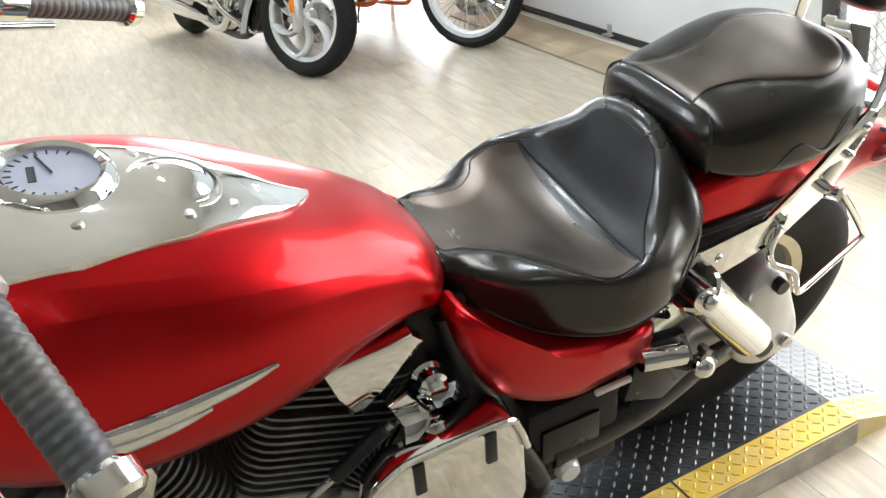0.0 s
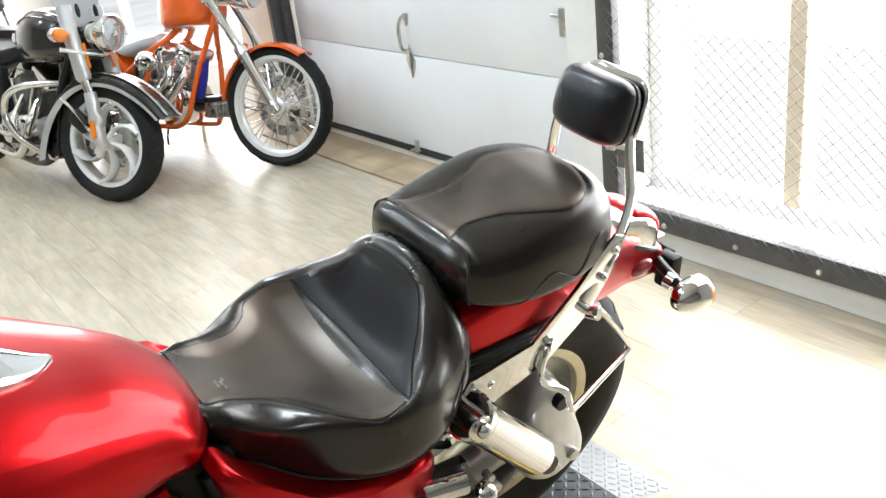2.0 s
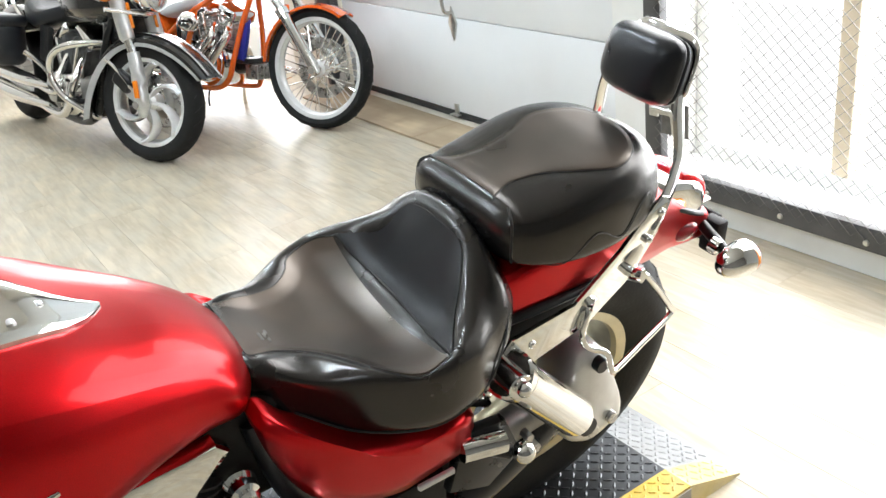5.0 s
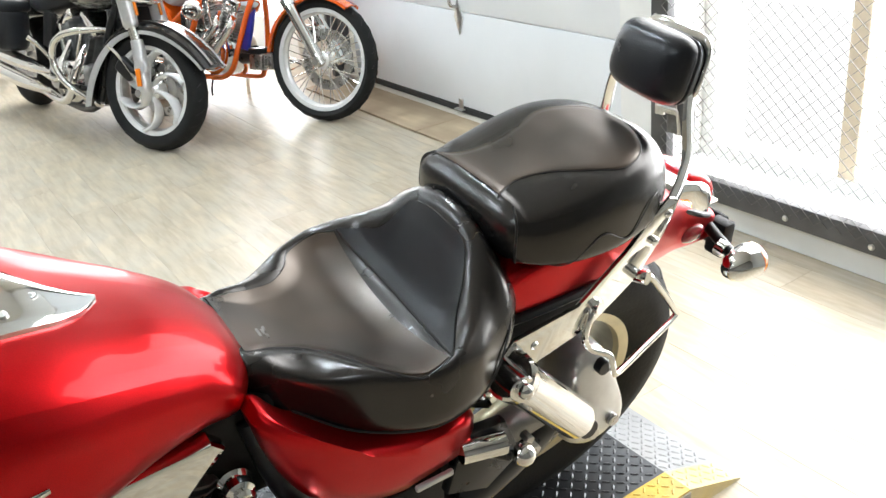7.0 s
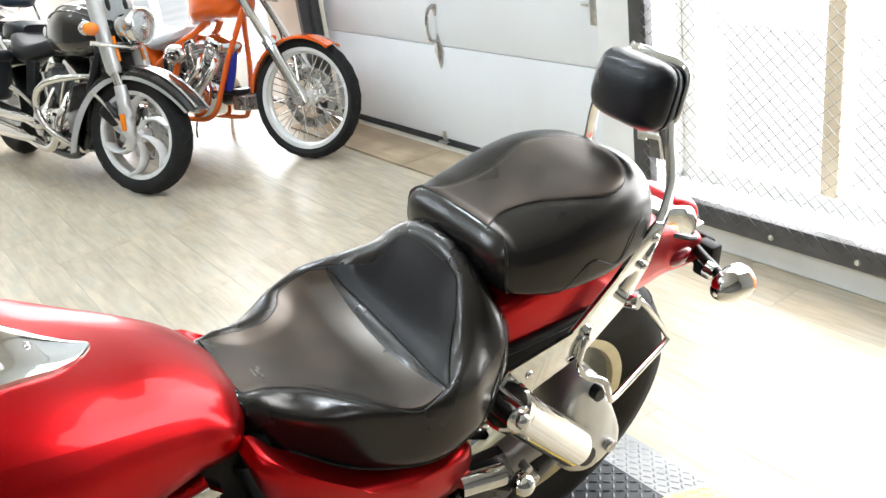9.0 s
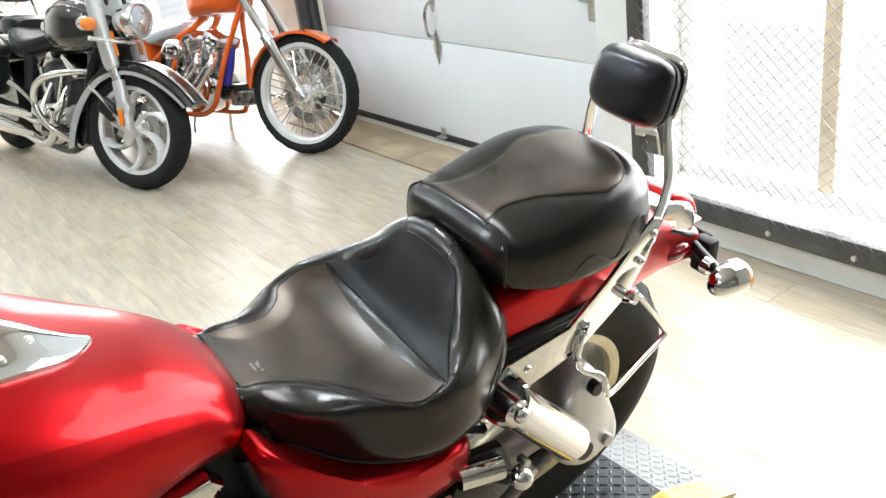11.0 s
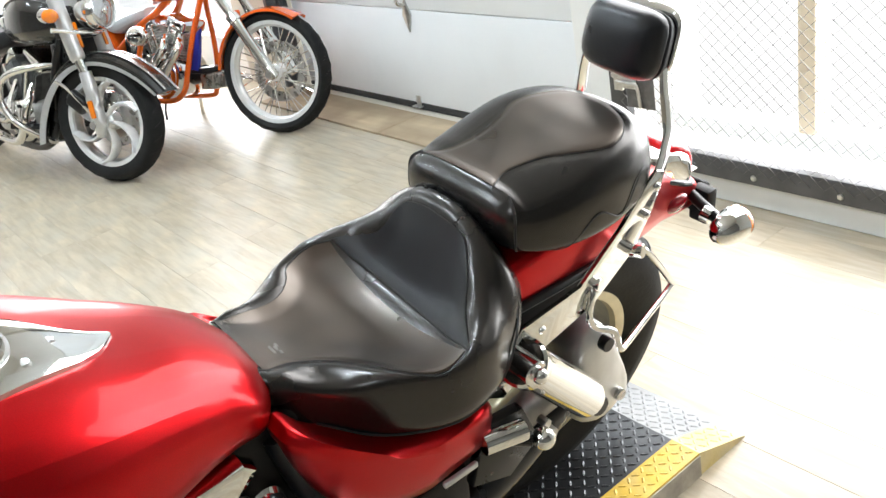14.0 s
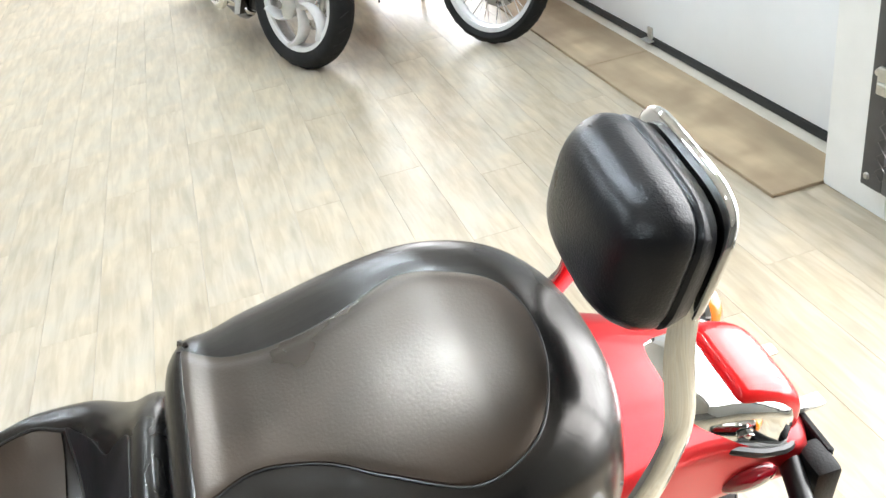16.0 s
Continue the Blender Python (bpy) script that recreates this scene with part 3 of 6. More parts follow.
# ceiling lamps
lamp0 = None
for x, ys in ((-5.2, (0.2, 2.4)), (-3.3, (0.2, 2.4)), (-1.4, (0.2, 2.4)), (1.4, (0.0,))):
    for y in ys:
        if lamp0 is None:
            lamp0 = thing("ceiling_lamp", "round white ceiling lamp with a bright diffuser", "lamp", Matrix.Translation((x, y, ZC)), group="ceiling lamps")
            part("housing", lathe([(0.0, 0), (0.14, 0), (0.14, -0.03), (0.125, -0.04), (0.12, -0.03)], "z", seg=36), JAMB_WHITE, lamp0)
            part("diffuser", lathe([(0.12, -0.028), (0.10, -0.048), (0.05, -0.057), (0, -0.059)], "z", seg=36), LAMP_GLOW, lamp0)
        else:
            copy_thing(lamp0, Matrix.Translation((x, y, ZC)))

# ---------------------------------------------------------------- low tread-plate platform under the red motorcycle
plat = thing("lift_platform", "low dark tread-plate platform with a worn yellow border", "platform")
PX0, PX1, PY0, PF, PY1, PZ = -0.86, -0.178, -0.15, 2.777, 2.935, 0.06
YB = 0.071


def flat_deck(x0, x1, z):
    return box_bm(x0, x1, PY0, PF, 0.0, z)


def ramp(x0, x1, z):
    """The slope from the deck's end down to the floor."""
    ring = lambda x: [(x, PF, 0.0), (x, PF, z), (x, PY1, 0.004), (x, PY1, 0.0)]
    return loft([ring(x0), ring(x1)], True)


part("deck", flat_deck(PX0 + YB, PX1 - YB, PZ), DECK, plat, smooth=False)
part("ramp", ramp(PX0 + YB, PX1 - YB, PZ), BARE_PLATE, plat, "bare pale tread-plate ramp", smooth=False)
for xa in (PX1 - YB, PX0):
    part("border", flat_deck(xa, xa + YB, PZ + 0.0004), YELLOW, plat, "worn yellow painted border", smooth=False)
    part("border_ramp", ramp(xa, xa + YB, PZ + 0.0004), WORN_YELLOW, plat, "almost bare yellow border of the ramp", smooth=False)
part("side_skirt", box_bm(PX1, PX1 + 0.003, PY0, PF, 0.0, PZ - 0.004, 0.001, 1), DECK_SIDE, plat, "scuffed bare steel side")
part("deck_joint", box_bm(PX0, PX1, 2.366, 2.371, PZ, PZ + 0.0012), SEAL, plat)


def tread(x0, x1, name, mat, y0, y1):
    """Raised lozenges in two crossed directions over deck and ramp."""
    verts, faces = [], []
    p = 0.0205
    slope = math.atan2(PZ - 0.004, PY1 - PF)
    j = 0
    y = y0
    while y < y1:
        x = x0 + p * 0.6
        i = 0
        while x < x1 - p * 0.3:
            ang = radians(45) if (i + j) % 2 else radians(-45)
            zz = PZ if y < PF else PZ - (y - PF) * math.tan(slope)
            k = len(verts)
            d, n = np.array([math.cos(ang), math.sin(ang)]), np.array([-math.sin(ang), math.cos(ang)])
            L, W, H = 0.0100, 0.0035, 0.0024
            for u, v, h in ((-L, 0, 0), (-L * 0.5, -W, 0), (L * 0.5, -W, 0), (L, 0, 0), (L * 0.5, W, 0), (-L * 0.5, W, 0), (-L * 0.55, 0, H), (L * 0.55, 0, H)):
                q = np.array([x, y]) + d * u + n * v
                verts.append((q[0], q[1], zz + h - (q[1] - y) * (math.tan(slope) if y >= PF else 0)))
            faces += [(k, k + 1, k + 6), (k + 1, k + 2, k + 7, k + 6), (k + 2, k + 3, k + 7), (k + 3, k + 4, k + 7), (k + 4, k + 5, k + 6, k + 7), (k + 5, k, k + 6)]
            x += p
            i += 1
        y += p
        j += 1
    me = bpy.data.meshes.new(name)
    me.from_pydata(verts, [], faces)
    me.materials.append(mat)
    ob = new(name, me)
    ob.parent = plat
    ob["kind"] = "stuff"


tread(PX0 + YB, PX1 - YB, "deck_tread", DECK, 0.9, PF - 0.008)
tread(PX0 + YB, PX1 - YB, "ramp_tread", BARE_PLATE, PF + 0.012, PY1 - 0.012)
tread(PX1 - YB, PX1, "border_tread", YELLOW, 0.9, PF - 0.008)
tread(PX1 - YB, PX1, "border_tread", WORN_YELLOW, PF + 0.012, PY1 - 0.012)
# ---------------------------------------------------------------- the red cruiser, leaning on its side stand
BIKE = Matrix.Translation((-0.30, 2.15, 0.06)) @ pose(0, 0, 0, 0, 9.5, -1.1)
bike = thing("red_motorcycle", "candy red cruiser motorcycle leaning on its side stand on the platform", "motorcycle", BIKE)

tank_skin = Skin([
    (-0.872, 0.033, 0.905, 0.850, 0.797, 0.845, 0.850, 0, 0),
    (-0.848, 0.096, 0.946, 0.847, 0.753, 0.792, 0.800, 0, 0),
    (-0.778, 0.159, 0.982, 0.835, 0.699, 0.732, 0.700, 0, 0),
    (-0.648, 0.196, 0.981, 0.823, 0.677, 0.737, 0.560, 0, 0),
    (-0.528, 0.199, 0.946, 0.802, 0.684, 0.700, 0.560, 0, 0),
    (-0.439, 0.184, 0.904, 0.794, 0.693, 0.660, 0.580, 0, 0),
    (-0.359, 0.155, 0.861, 0.780, 0.700, 0.690, 0.700, 0, 0),
    (-0.299, 0.132, 0.833, 0.761, 0.702, 0.790, 0.780, 0, 0),
    (-0.249, 0.113, 0.797, 0.747, 0.700, 0.890, 0.740, 0, 0),
    (-0.221, 0.068, 0.763, 0.743, 0.707, 0.890, 0.855, 0, 0)], 64)
part("fuel_tank", tank_skin.mesh(70), RED, bike, "glossy candy red fuel tank")

def smooth(t):
    t = min(1.0, max(0.0, t))
    return t * t * (3 - 2 * t)


# seams of the two seats, as x, y on their tops
SEAT_CROSS = [(-0.154, 0.012), (-0.075, 0.022), (0.013, 0.022), (0.106, 0.011), (0.180, -0.004)]
SEAT_LEFT = [(-0.154, 0.010), (-0.168, -0.026), (-0.150, -0.071), (-0.122, -0.090), (-0.097, -0.121), (-0.085, -0.171), (-0.072, -0.225)]
SEAT_RIGHT = [(0.180, -0.004), (0.184, -0.046), (0.152, -0.086), (0.090, -0.118), (0.058, -0.146), (0.050, -0.178), (0.058, -0.225)]
SEAT_INSERT = [(-0.154, 0.012), (-0.126, 0.035), (-0.084, 0.056), (-0.062, 0.084), (-0.027, 0.089), (0.023, 0.089), (0.070, 0.087), (0.101, 0.064), (0.128, 0.035), (0.180, -0.004)]
PILLION_SEAM = [(-0.085, 0.139), (-0.056, 0.181), (-0.052, 0.230), (-0.061, 0.272), (-0.073, 0.311), (-0.061, 0.345), (-0.034, 0.379), (0.005, 0.391),
                (0.056, 0.385), (0.104, 0.360), (0.121, 0.314), (0.094, 0.263), (0.067, 0.225), (0.054, 0.178), (0.071, 0.139)]


RIM = np.array(smooth_path([(x, y, 0) for x, y in SEAT_INSERT + SEAT_RIGHT[1:] + SEAT_LEFT[:0:-1]], 5))[:, :2]


def outside(x, y, loop):
    """Distance from a closed line, negative inside it."""
    a, b = loop, np.roll(loop, -1, axis=0)
    ab, p = b - a, np.array([x, y])
    t = np.clip(((p - a) * ab).sum(1) / ((ab**2).sum(1) + 1e-12), 0, 1)
    d = math.sqrt(((p - a - ab * t[:, None]) ** 2).sum(1).min())
    cross = (a[:, 1] > y) != (b[:, 1] > y)
    xs = a[:, 0] + (y - a[:, 1]) * ab[:, 0] / np.where(np.abs(ab[:, 1]) < 1e-9, 1e-9, ab[:, 1])
    return -d if int((cross & (xs > x)).sum()) % 2 else d


def seat_relief(x, y):
    """The sunk middle of the saddle inside its seam, with a raised roll round it, a crease across and a collar at the front."""
    d = outside(x, y, RIM)
    end = smooth((0.112 - y) / 0.03) * smooth((y + 0.25) / 0.03)
    roll = 0.0050 * math.exp(-(((d - 0.012) / 0.015) ** 2))
    sink = -0.0055 * smooth((0.006 - d) / 0.030)
    crease = -0.0026 * math.exp(-(((y - span_x(x)) / 0.006) ** 2)) * smooth(-d / 0.02)
    collar = -0.0030 * math.exp(-(((y + 0.232) / 0.004) ** 2))
    return (roll + sink) * end + crease + collar + 0.0008 * math.sin(31 * x + 19 * y) * math.sin(23 * y - 9 * x)


def span_x(x):
    return float(np.interp(x, [p[0] for p in SEAT_CROSS], [p[1] for p in SEAT_CROSS]))


TEAR = np.array(smooth_path([(x, y, 0) for x, y in PILLION_SEAM], 5))[:, :2]


def pillion_relief(x, y):
    """The padded top panel inside its seam and the rolled front edge."""
    d = outside(x, y, TEAR)
    inside = smooth((y - 0.135) / 0.02) * smooth((0.396 - y) / 0.02)
    groove = -0.0012 * math.exp(-((d / 0.006) ** 2)) * inside
    edge = 0.0035 * math.exp(-(((y - 0.144) / 0.010) ** 2)) - 0.0015 * math.exp(-(((y - 0.168) / 0.014) ** 2))
    return groove + edge + 0.0006 * math.sin(27 * x + 15 * y) * math.sin(19 * y - 11 * x)


seat_skin = Skin([
    (-0.261, 0.041, 0.753, 0.730, 0.710, 0.670, 0.680, 0.001, 0),
    (-0.244, 0.072, 0.770, 0.732, 0.695, 0.620, 0.650, 0.004, 0),
    (-0.209, 0.094, 0.762, 0.723, 0.657, 0.550, 0.450, 0.010, 0),
    (-0.159, 0.122, 0.743, 0.707, 0.627, 0.500, 0.420, 0.016, 0),
    (-0.099, 0.161, 0.742, 0.693, 0.612, 0.410, 0.450, 0.030, 0),
    (-0.029, 0.193, 0.745, 0.684, 0.605, 0.370, 0.540, 0.046, 0),
    (0.031, 0.191, 0.763, 0.678, 0.622, 0.480, 0.560, 0.042, 0),
    (0.076, 0.168, 0.800, 0.679, 0.653, 0.780, 0.480, 0.004, 0),
    (0.111, 0.150, 0.804, 0.699, 0.679, 0.800, 0.520, -0.030, 0),
    (0.136, 0.125, 0.770, 0.716, 0.695, 0.800, 0.800, -0.020, 0)], 128, seat_relief)
solo = part("rider_seat", seat_skin.mesh(120), LEATHER, bike, "worn black leather bucket seat with a dark insert")

pill_skin = Skin([
    (0.121, 0.082, 0.834, 0.818, 0.800, 0.700, 0.800, 0, 0.004),
    (0.126, 0.104, 0.846, 0.810, 0.788, 0.560, 0.650, 0, 0.004),
    (0.142, 0.121, 0.858, 0.795, 0.774, 0.540, 0.500, 0, 0.004),
    (0.211, 0.141, 0.867, 0.786, 0.754, 0.520, 0.500, 0, 0.004),
    (0.291, 0.145, 0.878, 0.785, 0.748, 0.420, 0.500, 0, 0.004),
    (0.344, 0.138, 0.885, 0.787, 0.750, 0.440, 0.550, 0, 0.004),
    (0.393, 0.121, 0.884, 0.786, 0.753, 0.568, 0.600, 0, 0.004),
    (0.424, 0.095, 0.868, 0.786, 0.757, 0.700, 0.700, 0, 0.004),
    (0.440, 0.056, 0.845, 0.785, 0.760, 0.764, 0.800, 0, 0.004),
    (0.447, 0.024, 0.814, 0.785, 0.765, 0.930, 0.900, 0, 0.004)], 112, pillion_relief)
pill = part("pillion_seat", pill_skin.mesh(110), LEATHER, bike, "black leather pillion seat with a worn top")


def seam(skin, pts, r, name, mat, parent, sink=0.0, n=10):
    path = [skin.on_top(p[0], p[1], sink) for p in smooth_path([(x, y, 0) for x, y in pts], n)]
    return part(name, tube(path, r, seg=6, n=2, curve=False), mat, parent)


# fender
fender_skin = Skin([
    (0.085, 0.100, 0.735, 0.715, 0.660, 0.6, 0.5, 0, 0),
    (0.14, 0.116, 0.765, 0.740, 0.674, 0.6, 0.3, 0, 0),
    (0.30, 0.118, 0.785, 0.745, 0.665, 0.62, 0.3, 0, -0.004),
    (0.40, 0.110, 0.775, 0.730, 0.635, 0.62, 0.3, 0, -0.016),
    (0.48, 0.096, 0.750, 0.700, 0.608, 0.62, 0.3, 0, -0.032),
    (0.55, 0.084, 0.712, 0.668, 0.592, 0.65, 0.3, 0, -0.044),
    (0.61, 0.078, 0.672, 0.640, 0.582, 0.7, 0.35, 0, -0.044),
    (0.650, 0.068, 0.645, 0.622, 0.580, 0.75, 0.5, 0, -0.040),
    (0.664, 0.045, 0.632, 0.616, 0.586, 0.9, 0.8, 0, -0.038)], 48)
part("rear_fender", fender_skin.mesh(50), RED, bike, "candy red rear fender")

# rear wheel
RW = (-0.114, 0.361, 0.301)
# the greyer barrel metal stands in for shade inside the rim
wheel(bike, "rear_wheel", RW, 0.326, 0.200, 0.165, RIM_YELLOW_SHEEN, "cast", 5, -1, lean=0.15, barrel=ENGINE_GREY)
wheel(bike, "front_wheel", (0.0, -1.42, 0.335), 0.335, 0.23, 0.13, RIM_WHITE, "cast", 7, 2, 0.0)

def patch_on(skin, rows, out, name, mat, parent, label="", cols=18, bulge=0.0):
    """A sheet laid on a skin: rows of (y, x0, x1), raised by out, fuller in the middle by bulge, with turned-down edges."""
    P = np.array(rows, float)
    ys = np.linspace(P[0, 0], P[-1, 0], 40)
    grid = []
    for y in ys:
        a, b = np.interp(y, P[:, 0], P[:, 1]), np.interp(y, P[:, 0], P[:, 2])
        v = (y - ys[0]) / (ys[-1] - ys[0])
        row = [(*skin.on_top(a, y, -0.003)[:2], skin.on_top(a, y, -0.003)[2])]
        for u in np.linspace(0, 1, cols):
            x = a + (b - a) * u
            h = out + bulge * (1 - abs(2 * u - 1) ** 4) * min(1, 6 * v, 6 * (1 - v) + 0.15)
            row.append(skin.on_top(x, y, h))
        row.append(skin.on_top(b, y, -0.003))
        grid.append(row)
    return part(name, loft(grid, False, closed=False), mat, parent, label)


def rail_patch(skin, a, b, out, name, mat, parent, label="", rows=70, cols=64):
    """A sheet laid on a skin between two rails of x, y points, with turned-down edges."""
    def even(rail, n):
        p = np.array(smooth_path([(x, y, 0) for x, y in rail], 8))[:, :2]
        d = np.concatenate([[0], np.cumsum(np.linalg.norm(np.diff(p, axis=0), axis=1))])
        k = np.linspace(0.015 * d[-1], 0.985 * d[-1], n)
        return np.stack([np.interp(k, d, p[:, 0]), np.interp(k, d, p[:, 1])], -1)

    ra, rb = even(a, cols), even(b, cols)
    grid = []
    for v in np.linspace(-0.02, 1.02, rows):
        u = min(1.0, max(0.0, v))
        h = out if 0.0 <= v <= 1.0 else -0.003
        grid.append([skin.on_top(*(p + (q - p) * u), h) for p, q in zip(ra, rb)])
    return part(name, loft(grid, False, closed=False), mat, parent, label)


# seat insert, seams and a small mark
rail_patch(seat_skin, SEAT_CROSS, SEAT_INSERT, 0.0020, "seat_insert", LEATHER_DARK, solo, "smooth black seat insert")
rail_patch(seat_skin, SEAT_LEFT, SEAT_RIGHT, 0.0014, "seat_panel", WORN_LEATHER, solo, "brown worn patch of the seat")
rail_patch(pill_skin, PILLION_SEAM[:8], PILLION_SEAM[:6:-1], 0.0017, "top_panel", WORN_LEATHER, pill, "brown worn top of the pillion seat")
seam(seat_skin, SEAT_CROSS, 0.0024, "cross_seam", THREAD, solo)
seam(seat_skin, SEAT_LEFT, 0.0011, "edge_seam", THREAD, solo)
seam(seat_skin, SEAT_RIGHT, 0.0011, "edge_seam", THREAD, solo)
seam(seat_skin, SEAT_INSERT, 0.0012, "edge_seam", THREAD, solo)
seam(seat_skin, [(-0.066, -0.232), (-0.03, -0.233), (0.03, -0.233), (0.066, -0.232)], 0.0012, "collar_seam", THREAD, solo)
for s in (1, -1):
    side = [seat_skin.at(y, a if s > 0 else math.pi - a, 0.001) for y, a in ((-0.19, -0.15), (-0.12, -0.42), (-0.03, -0.5), (0.05, -0.32), (0.10, 0.1), (0.118, 0.55))]
    part("side_seam", tube(side, 0.0017, seg=6), THREAD, solo)
part("seat_base", box_bm(-0.130, 0.130, -0.205, 0.06, 0.53, 0.655, 0.01, 2), BLACK_MATT, bike, "black plastic seat base")
mk = bmesh.new()
for dx, dy, w in ((-0.011, 0.004, 0.005), (-0.003, 0.000, 0.006), (0.007, 0.002, 0.004), (0.000, -0.007, 0.009)):
    p = seat_skin.on_top(0.004 + dx, -0.176 + dy, 0.0018)
    box_bm(p[0] - w, p[0] + w, p[1] - 0.0017, p[1] + 0.0017, p[2] - 0.001, p[2] + 0.001, 0.0005, 1, mk)
part("maker_mark", mk, MARK, solo, "small rubbed grey embossed mark")
seam(pill_skin, PILLION_SEAM, 0.0010, "top_seam", THREAD, pill)
for s in (1, -1):
    c = [pill_skin.at(y, a if s > 0 else math.pi - a, 0.001) for y, a in ((0.146, 0.95), (0.138, 0.5), (0.134, 0.0), (0.138, -0.5))]
    part("corner_seam", tube(c, 0.002, seg=6), THREAD, pill)
    c = [pill_skin.at(y, a if s > 0 else math.pi - a, 0.001) for y, a in ((0.17, -0.9), (0.21, -0.35), (0.26, 0.02), (0.31, -0.05), (0.36, 0.1), (0.42, 0.05))]
    part("side_seam", tube(c, 0.0009, seg=6), THREAD, pill)

# chromed tank console with gauge and filler
rows = [(-0.8, -0.030, 0.055), (-0.77, -0.060, 0.110), (-0.70, -0.080, 0.138), (-0.606, -0.072, 0.140), (-0.507, -0.055, 0.115), (-0.44, -0.035, 0.080), (-0.403, -0.011, 0.060), (-0.38, -0.002, 0.040), (-0.366, 0.0, 0.020), (-0.358, 0.001, 0.006)]
console = patch_on(tank_skin, rows, 0.006, "console", CHROME, bike, "chromed tank console", 28, 0.005)
gm = Matrix.Translation((0.020, -0.610, tank_skin.on_top(0.02, -0.61)[2] + 0.008)) @ Matrix.Rotation(radians(-12), 4, "X") @ Matrix.Rotation(radians(4), 4, "Y")
part("gauge_bezel", lathe([(0.046, 0.010), (0.051, 0.014), (0.058, 0.010), (0.064, -0.006), (0.068, -0.02)], "z", seg=44, m=gm), CHROME, console)
part("gauge_face", lathe([(0, 0.006), (0.046, 0.006), (0.047, 0.010)], "z", seg=40, m=gm), DIAL, console, "pale round speedometer face")
for k in range(17):
    part("dial_tick", box_bm(0.036, 0.043, -0.0009, 0.0009, 0.0062, 0.0068, 0, 1, None, gm @ Matrix.Rotation(radians(-210 + 15 * k), 4, "Z")), BLACK_MATT, console)
part("trip_window", box_bm(-0.014, 0.014, -0.022, -0.014, 0.0062, 0.0068, 0, 1, None, gm), BLACK_MATT, console)
part("needle", box_bm(-0.002, 0.034, -0.0009, 0.0009, 0.007, 0.009, 0, 1, None, gm @ Matrix.Rotation(radians(200), 4, "Z")), BLACK_MATT, console)
cap = Matrix.Translation((0.030, -0.500, tank_skin.on_top(0.03, -0.50)[2] + 0.010)) @ Matrix.Rotation(radians(-20), 4, "X") @ Matrix.Rotation(radians(6), 4, "Y")
part("filler_cap", lathe([(0, 0.010), (0.016, 0.0095), (0.030, 0.007), (0.035, 0.003), (0.040, 0.002), (0.042, -0.01)], "z", seg=36, m=cap), CHROME, console)
part("cap_ring", lathe([(0.044, -0.006), (0.045, 0.001), (0.049, 0.001), (0.050, -0.006)], "z", seg=36, m=cap), STEEL, console)
for x, y in ((0.088, -0.50), (0.062, -0.452), (-0.030, -0.53), (0.022, -0.420), (0.100, -0.60)):
    p = tank_skin.on_top(x, y, 0.008)
    part("screw", lathe([(0, 0.004), (0.006, 0.003), (0.008, -0.004)], "z", p, seg=14), STEEL, console)

# tank side blades
for s in (1, -1):
    for z0, z1, ya, yb in ((0.792, 0.800, -0.66, -0.465), (0.774, 0.784, -0.69, -0.54)):
        pts = []
        for u in np.linspace(0, 1, 9):
            y = ya + (yb - ya) * u
            w = tank_skin.values(y)[0]
            pts.append((s * (w + 0.001), y, z0 + (z1 - z0) * u))
        part("tank_blade", tube(pts, [0.009, 0.011, 0.011, 0.010, 0.008, 0.003], seg=10, n=2, flat=(1.0, 0.45), up=(1, 0, 0), curve=False), CHROME, bike, "slim chromed tank blade")
part("tank_seam", tube([tank_skin.at(-0.655 - 0.02 * math.sin(a * 2), a, 0.0003) for a in np.linspace(0.25, 1.0, 8)], 0.0011, seg=5), RED_DARK, bike)

# fender details: black edge strip, tail lamp, plate bracket, signals
for s in (1, -1):
    edge = [fender_skin.at(y, -0.55 if s > 0 else math.pi + 0.55, 0.002) for y in np.linspace(0.10, 0.42, 9)]
    part("fender_rail", tube(edge, 0.012, seg=8, flat=(1, 0.6)), BLACK, bike, "black fender rail")
lamp = new("tail_lamp")
lamp.parent = bike
lamp.location = (-0.022, 0.572, 0.694)
lamp["label"] = "chromed tail lamp with a red lens"
hs = Skin([(-0.066, 0.022, 0.024, 0.005, -0.015, 0.8, 0.6, 0, 0), (-0.055, 0.046, 0.036, 0.005, -0.02, 0.5, 0.5, 0, 0), (-0.01, 0.055, 0.034, -0.004, -0.035, 0.4, 0.5, 0, 0),
           (0.03, 0.056, 0.024, -0.018, -0.06, 0.4, 0.5, 0, 0), (0.055, 0.050, 0.004, -0.03, -0.075, 0.5, 0.5, 0, 0), (0.064, 0.030, -0.012, -0.035, -0.06, 0.7, 0.6, 0, 0)], 48)
part("lamp_housing", hs.mesh(36), CHROME, lamp)
ls = Skin([(-0.004, 0.046, 0.034, 0.015, 0.0, 0.4, 0.5, 0, 0), (0.002, 0.048, 0.040, 0.012, -0.01, 0.35, 0.5, 0, 0), (0.025, 0.049, 0.036, 0.004, -0.03, 0.35, 0.5, 0, 0), (0.052, 0.048, 0.021, -0.015, -0.045, 0.4, 0.5, 0, 0), (0.068, 0.041, 0.0, -0.025, -0.05, 0.55, 0.6, 0, 0), (0.073, 0.022, -0.014, -0.026, -0.04, 0.8, 0.7, 0, 0)], 48)
part("lens", ls.mesh(34), TAIL_RED, lamp, "glossy red lens")
